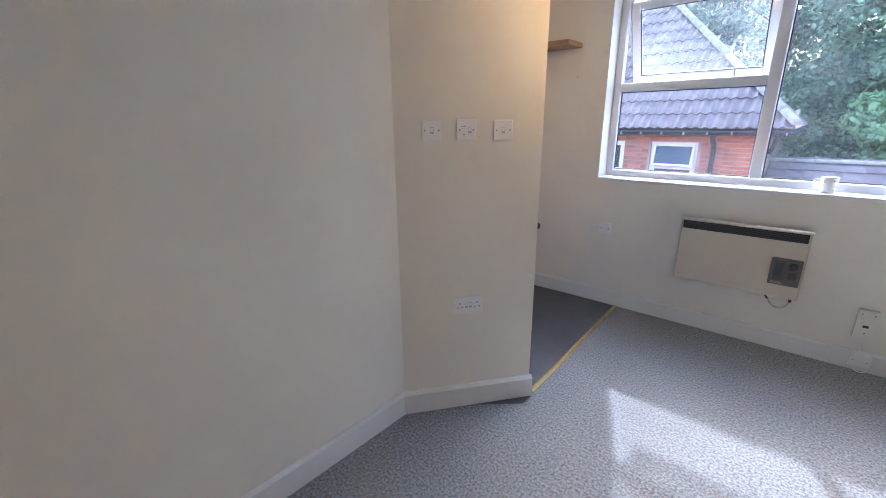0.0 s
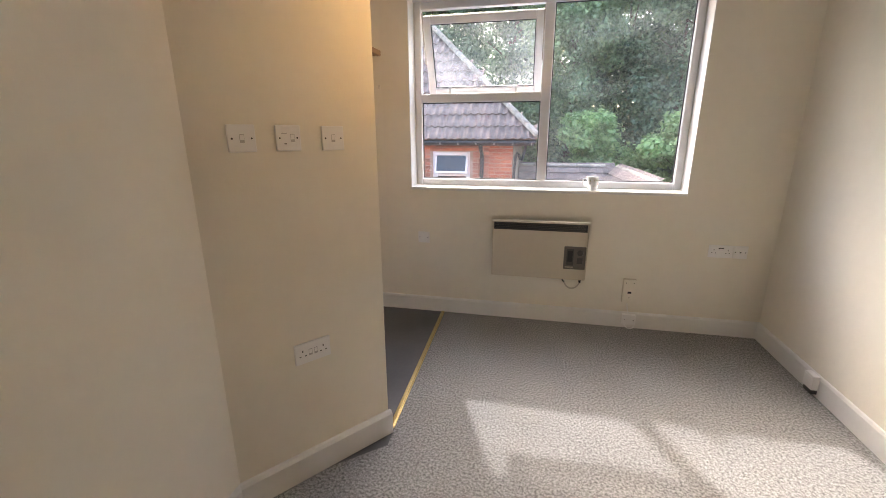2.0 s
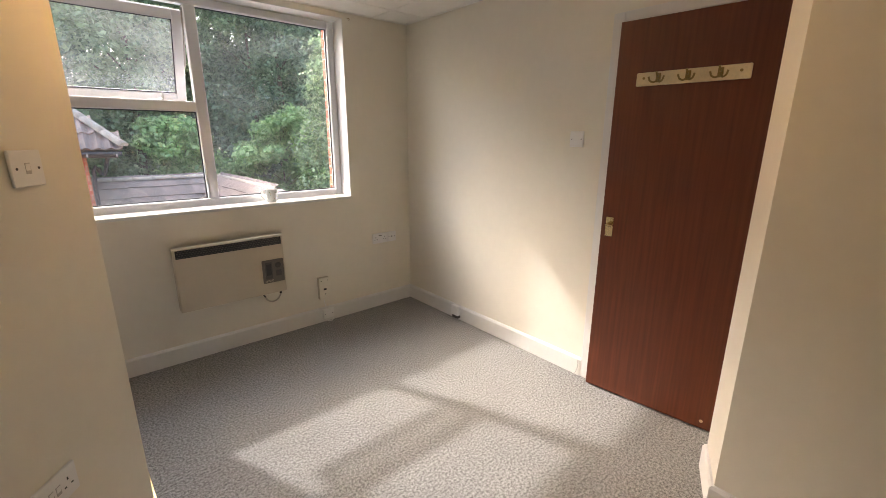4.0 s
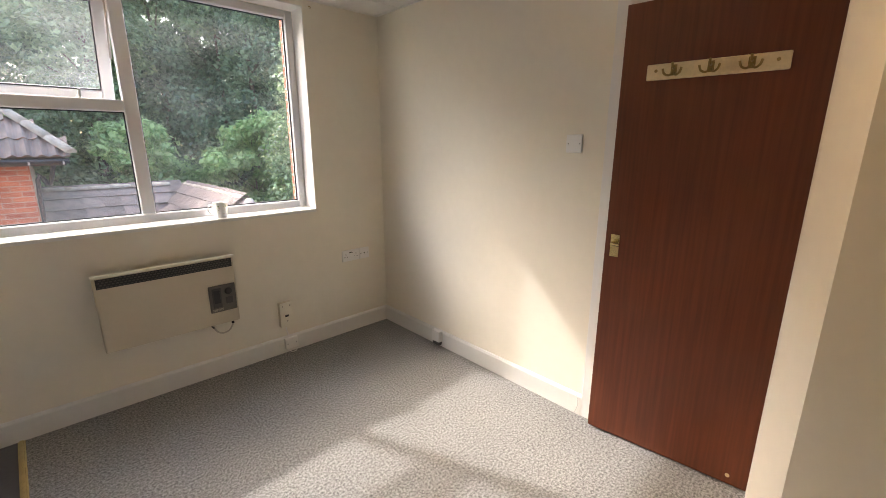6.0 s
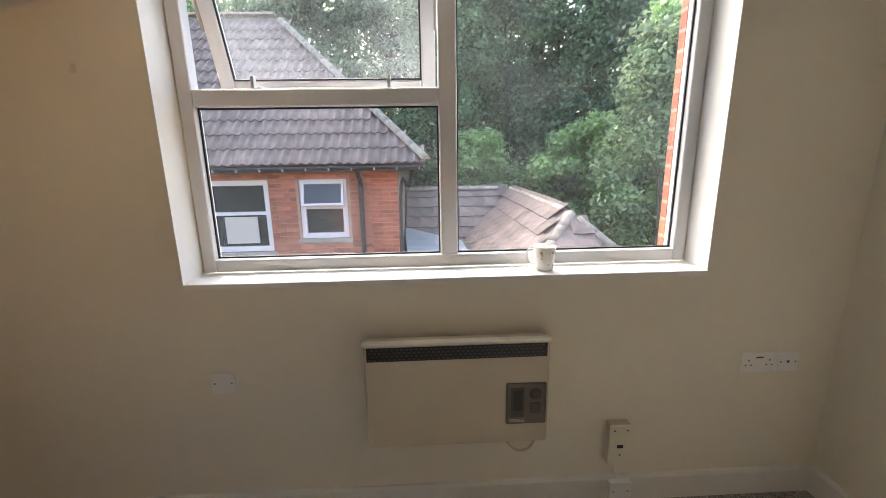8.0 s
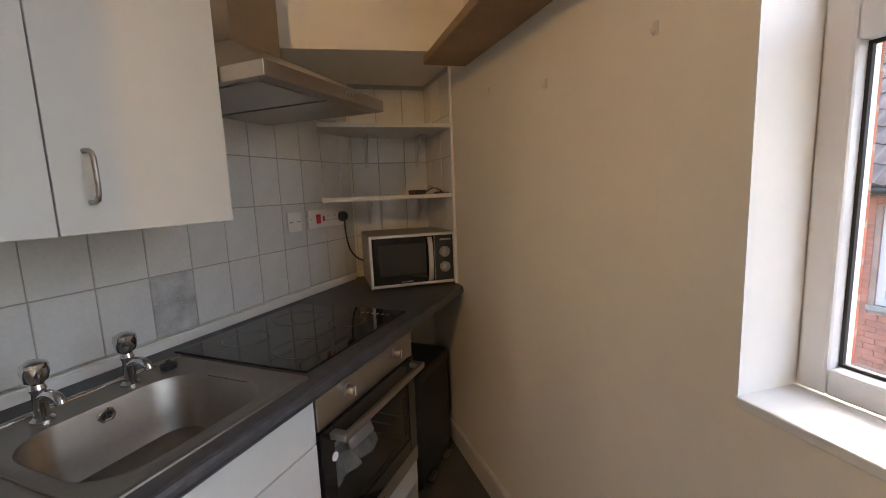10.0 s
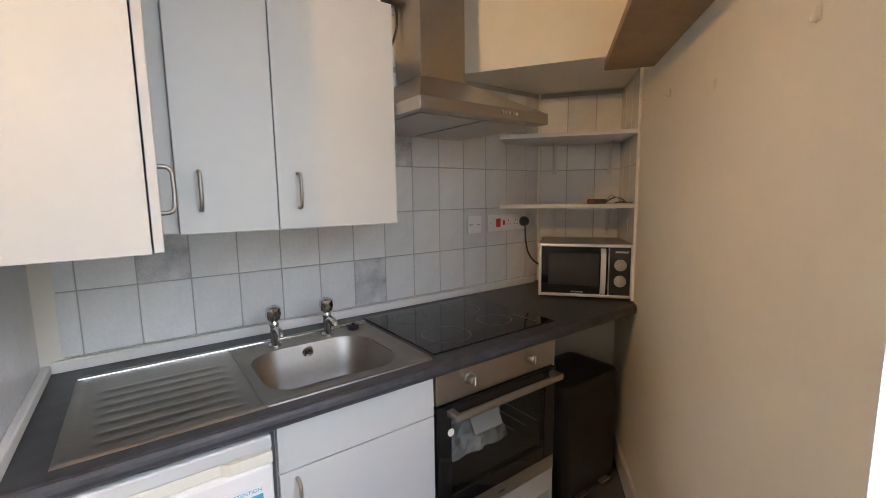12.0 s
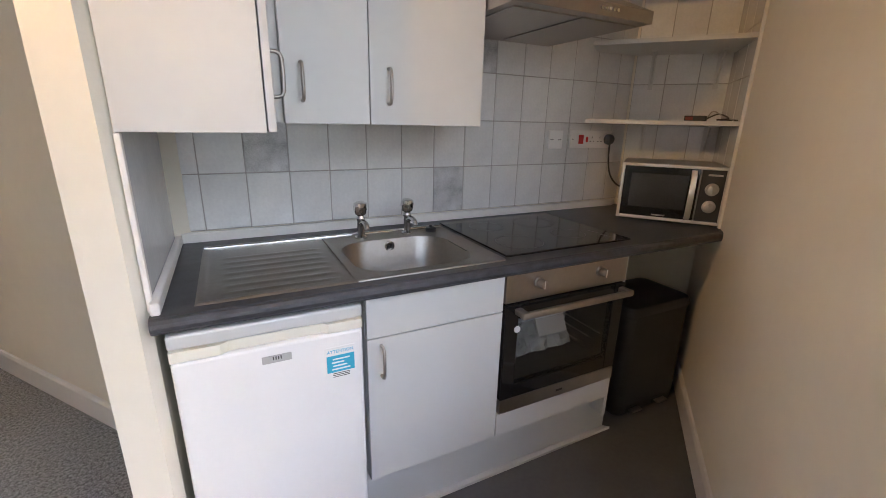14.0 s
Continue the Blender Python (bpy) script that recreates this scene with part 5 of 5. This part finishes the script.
# low hipped roof beyond
lr = thing("low_roof_building", "low outbuilding with an L-shaped brown tiled roof", "building")
P1, P2, RZ, RP = (1.65, 12.0), (1.75, 8.15), 0.50, radians(38)
c2, s2, t2 = math.cos(RP), math.sin(RP), math.tan(RP)
RR, FR, ER = 1.9, 2.2, 1.5
ez = RZ - RR * t2
bm = bmesh.new()
vs = {k: bm.verts.new(p) for k, p in dict(a=(-0.86, P1[1], RZ), p1=(P1[0], P1[1], RZ), p2=(P2[0], P2[1], RZ), v=(P1[0] - RR, P1[1] - RR, ez), ea=(-0.86, P1[1] - RR, ez), hl=(P2[0] - RR, P2[1] - FR, ez), hr=(P2[0] + ER, P2[1] - FR, ez), er=(P1[0] + ER, P1[1] + RR, ez), eb=(-0.86, P1[1] + RR, ez)).items()}
for f in (("a", "ea", "v", "p1"), ("p1", "v", "hl", "p2"), ("p2", "hl", "hr"), ("p2", "hr", "er", "p1"), ("a", "p1", "er", "eb")):
    bm.faces.new([vs[k] for k in f])
bmesh.ops.recalc_face_normals(bm, faces=bm.faces)
lroof = part("roof", bm, M_ROOF, lr, "weathered brown roof tiles")
bw = prism([(-0.7, P1[1] - RR + 0.25), (P1[0] - RR + 0.25, P1[1] - RR + 0.25), (P2[0] - RR + 0.25, P2[1] - FR + 0.3), (P2[0] + ER - 0.25, P2[1] - FR + 0.3), (P1[0] + ER - 0.25, P1[1] + RR - 0.3), (-0.7, P1[1] + RR - 0.3)], GZ, ez + 0.1)
part("wall", bw, M_BRICK, lr)
sl1 = RR / c2
lay_tiles(lroof, (-0.84, P1[1] - RR, ez), (1, 0, 0), (0, c2, s2), 9, 8, lambda a, b: a < (P1[0] - RR + 0.84) + b * c2 and b < sl1, gauge=0.31, mesh=TILE_B)
dv2 = Vector((P2[0] - P1[0], P2[1] - P1[1], 0)).normalized()
lay_tiles(lroof, (P1[0] - RR, P1[1] - RR, ez), dv2, (c2, 0.02, s2), 20, 8, lambda a, b: -b * c2 < a < 4.05 - b * c2 * FR / RR and b < sl1, gauge=0.31, start=-1.8, mesh=TILE_B)
fl = math.hypot(FR, RZ - ez)
lay_tiles(lroof, (P2[0] - RR, P2[1] - FR, ez), (1, 0, 0), (0, FR, RZ - ez), 12, 9, lambda a, b: b / fl * RR + 0.06 < a < RR + ER - b / fl * ER - 0.06 and b < fl - 0.1, gauge=0.31, mesh=TILE_B)
ridge_caps(lroof, (-0.84, P1[1], RZ), (P1[0], P1[1], RZ), lift=0.02)
ridge_caps(lroof, (P1[0], P1[1], RZ), (P2[0], P2[1], RZ), r=0.09, lift=0.0)
ridge_caps(lroof, (P2[0] - RR, P2[1] - FR, ez), (P2[0], P2[1], RZ), r=0.078, lift=0.0)
ridge_caps(lroof, (P2[0] + ER, P2[1] - FR, ez), (P2[0], P2[1], RZ), r=0.078, lift=0.0)
# lean-to with a grey felt roof between them
lt = thing("lean_to", "small lean-to with a flat grey felt roof", "lean-to")
bm = bmesh.new()
t_ = [bm.verts.new(p) for p in ((-0.86, 10.9, -0.18), (0.28, 9.9, -0.28), (0.36, 8.75, -0.32), (-0.72, 8.5, -0.25))]
u_ = [bm.verts.new((v.co.x, v.co.y, GZ)) for v in t_]
bm.faces.new(t_[::-1])
for i in range(4):
    bm.faces.new((t_[i], t_[(i + 1) % 4], u_[(i + 1) % 4], u_[i]))
bmesh.ops.recalc_face_normals(bm, faces=bm.faces)
part("felt_roof", bm, M_LEAD, lt)
part("edge_board", tube([(0.28, 9.9, -0.30), (0.365, 8.75, -0.34), (-0.72, 8.49, -0.27)], 0.035, n=6), M_DARK, lt)


# ---- trees ----
def leaf_mat(name, lo, hi):
    m = bpy.data.materials.new(name)
    m.use_nodes = True
    n, l = m.node_tree.nodes, m.node_tree.links
    b = n["Principled BSDF"]
    b.inputs["Roughness"].default_value = 0.5
    g, r = n.new("ShaderNodeNewGeometry"), n.new("ShaderNodeValToRGB")
    r.color_ramp.elements[0].color, r.color_ramp.elements[1].color = (*lo, 1), (*hi, 1)
    tc, no, mr, hs_ = n.new("ShaderNodeTexCoord"), n.new("ShaderNodeTexNoise"), n.new("ShaderNodeMapRange"), n.new("ShaderNodeHueSaturation")
    no.inputs["Scale"].default_value, no.inputs["Detail"].default_value = 0.8, 3
    mr.inputs[1].default_value, mr.inputs[2].default_value, mr.inputs[3].default_value, mr.inputs[4].default_value = 0.35, 0.68, 0.62, 1.4
    l.new(tc.outputs["Object"], no.inputs["Vector"]); l.new(no.outputs[0], mr.inputs[0]); l.new(mr.outputs[0], hs_.inputs["Value"])
    l.new(g.outputs["Random Per Island"], r.inputs[0]); l.new(r.outputs[0], hs_.inputs["Color"]); l.new(hs_.outputs[0], b.inputs["Base Color"])
    tr, ad = n.new("ShaderNodeBsdfTranslucent"), n.new("ShaderNodeMixShader")
    ad.inputs[0].default_value = 0.5
    l.new(hs_.outputs[0], tr.inputs[0]); l.new(b.outputs[0], ad.inputs[1]); l.new(tr.outputs[0], ad.inputs[2])
    l.new(ad.outputs[0], n["Material Output"].inputs[0])
    return m


M_LEAF_DARK = leaf_mat("holly_leaf", (0.09, 0.14, 0.085), (0.28, 0.38, 0.23))
M_LEAF_MID = leaf_mat("oak_leaf", (0.14, 0.21, 0.11), (0.34, 0.44, 0.24))
M_LEAF_LIGHT = leaf_mat("laurel_leaf", (0.20, 0.33, 0.12), (0.48, 0.64, 0.30))
M_BARK = mat("bark", (0.12, 0.095, 0.07), 0.9, vary=0.4, scale=6, bump=0.8, bump_scale=30)


def leaf_mesh(name, clumps, per, size, material, rng, flat=0.75):
    """One crown: leaves scattered thickly at the skin of many small clumps."""
    c = np.repeat(np.array([k[:3] for k in clumps]), per, axis=0)
    r = np.repeat(np.array([k[3] for k in clumps]), per)
    n = len(r)
    d = rng.normal(size=(n, 3)); d /= np.linalg.norm(d, axis=1)[:, None]
    rad = r * rng.uniform(0.05, 1.5, n) ** 0.75
    p = c + d * rad[:, None] * np.array([1, 1, flat])
    nrm = d * 0.6 + rng.normal(size=(n, 3)) * 0.6 + np.array([0, 0, 0.4])
    nrm /= np.linalg.norm(nrm, axis=1)[:, None]
    t = np.cross(nrm, rng.normal(size=(n, 3))); t /= np.linalg.norm(t, axis=1)[:, None]
    s = np.cross(nrm, t)
    ln = size * rng.uniform(0.6, 1.3, n)[:, None]
    v = np.empty((n, 4, 3))
    v[:, 0] = p - t * ln * 0.5
    v[:, 1] = p + s * ln * 0.27 + nrm * ln * 0.05
    v[:, 2] = p + t * ln * 0.5 - nrm * ln * 0.08
    v[:, 3] = p - s * ln * 0.27 + nrm * ln * 0.05
    me = bpy.data.meshes.new(name)
    me.vertices.add(n * 4)
    me.vertices.foreach_set("co", v.astype(np.float32).ravel())
    me.loops.add(n * 4)
    me.loops.foreach_set("vertex_index", np.arange(n * 4, dtype=np.int32))
    me.polygons.add(n)
    me.polygons.foreach_set("loop_start", np.arange(0, n * 4, 4, dtype=np.int32))
    me.update(calc_edges=True)
    me.materials.append(material)
    return me


def tree(x, y, top, spread, material, seed, label, per=130, size=0.13, clumps=90, low=GZ + 1.0, crown=0.6, trunk=0.16, name="tree", category="tree"):
    rng = np.random.default_rng(seed)
    t = thing(name, label, category, pose(x, y, GZ))
    H = top - GZ
    bm = bmesh.new()
    lean = rng.normal(size=2) * 0.25
    axis = [Vector((lean[0] * k * k, lean[1] * k * k, H * 0.92 * k)) for k in (0, 0.2, 0.4, 0.6, 0.8, 1.0)]
    for a, b, ra, rb in zip(axis, axis[1:], (1, .85, .7, .5, .32), (.85, .7, .5, .32, .12)):
        cyl(a, b, trunk * ra, trunk * rb, bm=bm, n=8)
    cl = []
    for i in range(clumps):
        f = rng.uniform(0, 1)
        z = (low - GZ) + (H - (low - GZ)) * f
        w = spread * (1 - max(0, f - 0.25) ** 1.4 * 0.75) * rng.uniform(0.1, 1.25) ** 0.6
        a = rng.uniform(0, 2 * math.pi)
        k = min(1, z / H)
        q = (lean[0] * k * k + w * math.cos(a), lean[1] * k * k + w * math.sin(a), z, rng.uniform(0.4, 1.4) * crown)
        cl.append(q)
        if i % 4 == 0:
            zz = max(0.5, z - 0.5 - 0.3 * w)
            kk = zz / H
            cyl((lean[0] * kk * kk, lean[1] * kk * kk, zz), q[:3], trunk * 0.22, trunk * 0.06, bm=bm, n=5)
    part("trunk", bm, M_BARK, t, "grey-brown trunk and limbs")
    cr = new("crown", leaf_mesh("crown", cl, per, size, material, rng))
    cr.parent = t
    return t


WOOD = "tall dark evergreen tree in the wood behind the houses"
for i, (x, y, top, spread) in enumerate(((-11, 18, 7.0, 2.6), (-7.5, 20, 7.5, 2.6), (-4.6, 17.5, 6.6, 2.3), (-1.8, 19.0, 7.6, 2.4), (0.6, 17.0, 7.0, 2.1), (2.9, 18.5, 7.8, 2.3), (5.0, 16.2, 8.0, 2.2), (7.6, 18.0, 8.2, 2.6), (10.5, 16.0, 8.4, 2.6), (13.5, 18.5, 8.5, 2.8))):
    tree(x, y, top, spread, (M_LEAF_DARK, M_LEAF_MID)[i % 3 == 1], 10 + i, WOOD, per=260, size=0.17, clumps=150, low=-2.4, crown=0.62)
for i, (x, y, top) in enumerate(((4.1, 16.4, 9.0), (6.5, 14.8, 8.8))):
    tree(x, y, top, 1.3, M_LEAF_MID, 40 + i, "slim pine with a bare brown trunk among the trees", per=120, size=0.14, clumps=34, low=4.2, crown=0.5, trunk=0.085)
tree(1.35, 13.9, 1.75, 0.95, M_LEAF_LIGHT, 60, "bright green laurel bush behind the low roof", per=200, size=0.17, clumps=80, low=-2.2, crown=0.27, trunk=0.05, name="bush", category="bush")
tree(3.7, 13.2, 2.05, 1.45, M_LEAF_LIGHT, 61, "bright green spreading bush behind the low roof", per=200, size=0.19, clumps=140, low=-2.9, crown=0.27, trunk=0.05, name="bush", category="bush")
tree(2.3, 14.6, 0.9, 1.1, M_LEAF_LIGHT, 62, "lower green bush between the taller ones", per=200, size=0.13, clumps=40, low=-1.8, crown=0.27, trunk=0.05, name="bush", category="bush")
tree(3.95, 9.6, 3.5, 0.95, M_LEAF_MID, 63, "leafy pale green tree close to the window", per=240, size=0.12, clumps=80, low=-2.0, crown=0.34, trunk=0.07)
tree(4.9, 10.8, 4.2, 1.0, M_LEAF_LIGHT, 64, "light green young tree beside the low roof", per=200, size=0.14, clumps=60, low=-1.6, crown=0.27, trunk=0.07)
rng = np.random.default_rng(5)
far = [(rng.uniform(-30, 34), rng.uniform(23, 27), GZ + 13 * rng.uniform(0, 1) ** 1.5, rng.uniform(1.0, 1.8)) for _ in range(1000)]
tagged(new("woodland", leaf_mesh("woodland", far, 130, 0.36, M_LEAF_DARK, rng)), "dense dark woodland behind the trees", "woodland", kind="stuff")


# ---- bricks of the house wall ----
def brick_mesh(w, h=0.065, d=0.012):
    b = box((0.005, -d, 0.005), (w - 0.005, 0.0, h + 0.005), 0.003)
    me = bpy.data.meshes.new("brick")
    b.to_mesh(me)
    b.free()
    me.materials.append(M_BRICKS)
    return me


BRICK_FULL, BRICK_HALF = brick_mesh(0.225), brick_mesh(0.1125)
brng = random.Random(8)
rest = bmesh.new()
made = 0
for row in range(31):
    z = 1.215 - 0.075 * row
    for k in range(48):
        x = HX - 0.48 - 0.1125 * (k + 1)
        half = any(x0 - 0.03 < x + 0.056 < x1 + 0.03 and z0 - 0.12 < z < z1 + 0.0 for x0, x1, z0, z1 in wins)
        nxt = any(x0 - 0.03 < x - 0.056 < x1 + 0.03 and z0 - 0.12 < z < z1 + 0.0 for x0, x1, z0, z1 in wins)
        if half:
            continue
        if (k + row) % 2 == 0 and not nxt and k < 47:
            w, x_ = 0.225, x - 0.1125
        elif (k + row) % 2 == 1 and k > 0 and not any(x0 - 0.03 < x + 0.169 < x1 + 0.03 and z0 - 0.12 < z < z1 for x0, x1, z0, z1 in wins):
            continue
        else:
            w, x_ = 0.1125, x
        y = HY - brng.uniform(0, 0.004) + 0.002
        if made < 300 and x_ > -3.2:
            t = new("brick", BRICK_FULL if w > 0.2 else BRICK_HALF)
            t.parent = house_wall
            t.matrix_world = pose(x_, y, z)
            made += 1
        else:
            box((x_ + 0.005, y - 0.012, z + 0.005), (x_ + w - 0.005, y, z + 0.07), bm=rest)
rest_ob = part("bricks", rest, M_BRICKS, house_wall)
rest_ob["kind"] = "stuff"
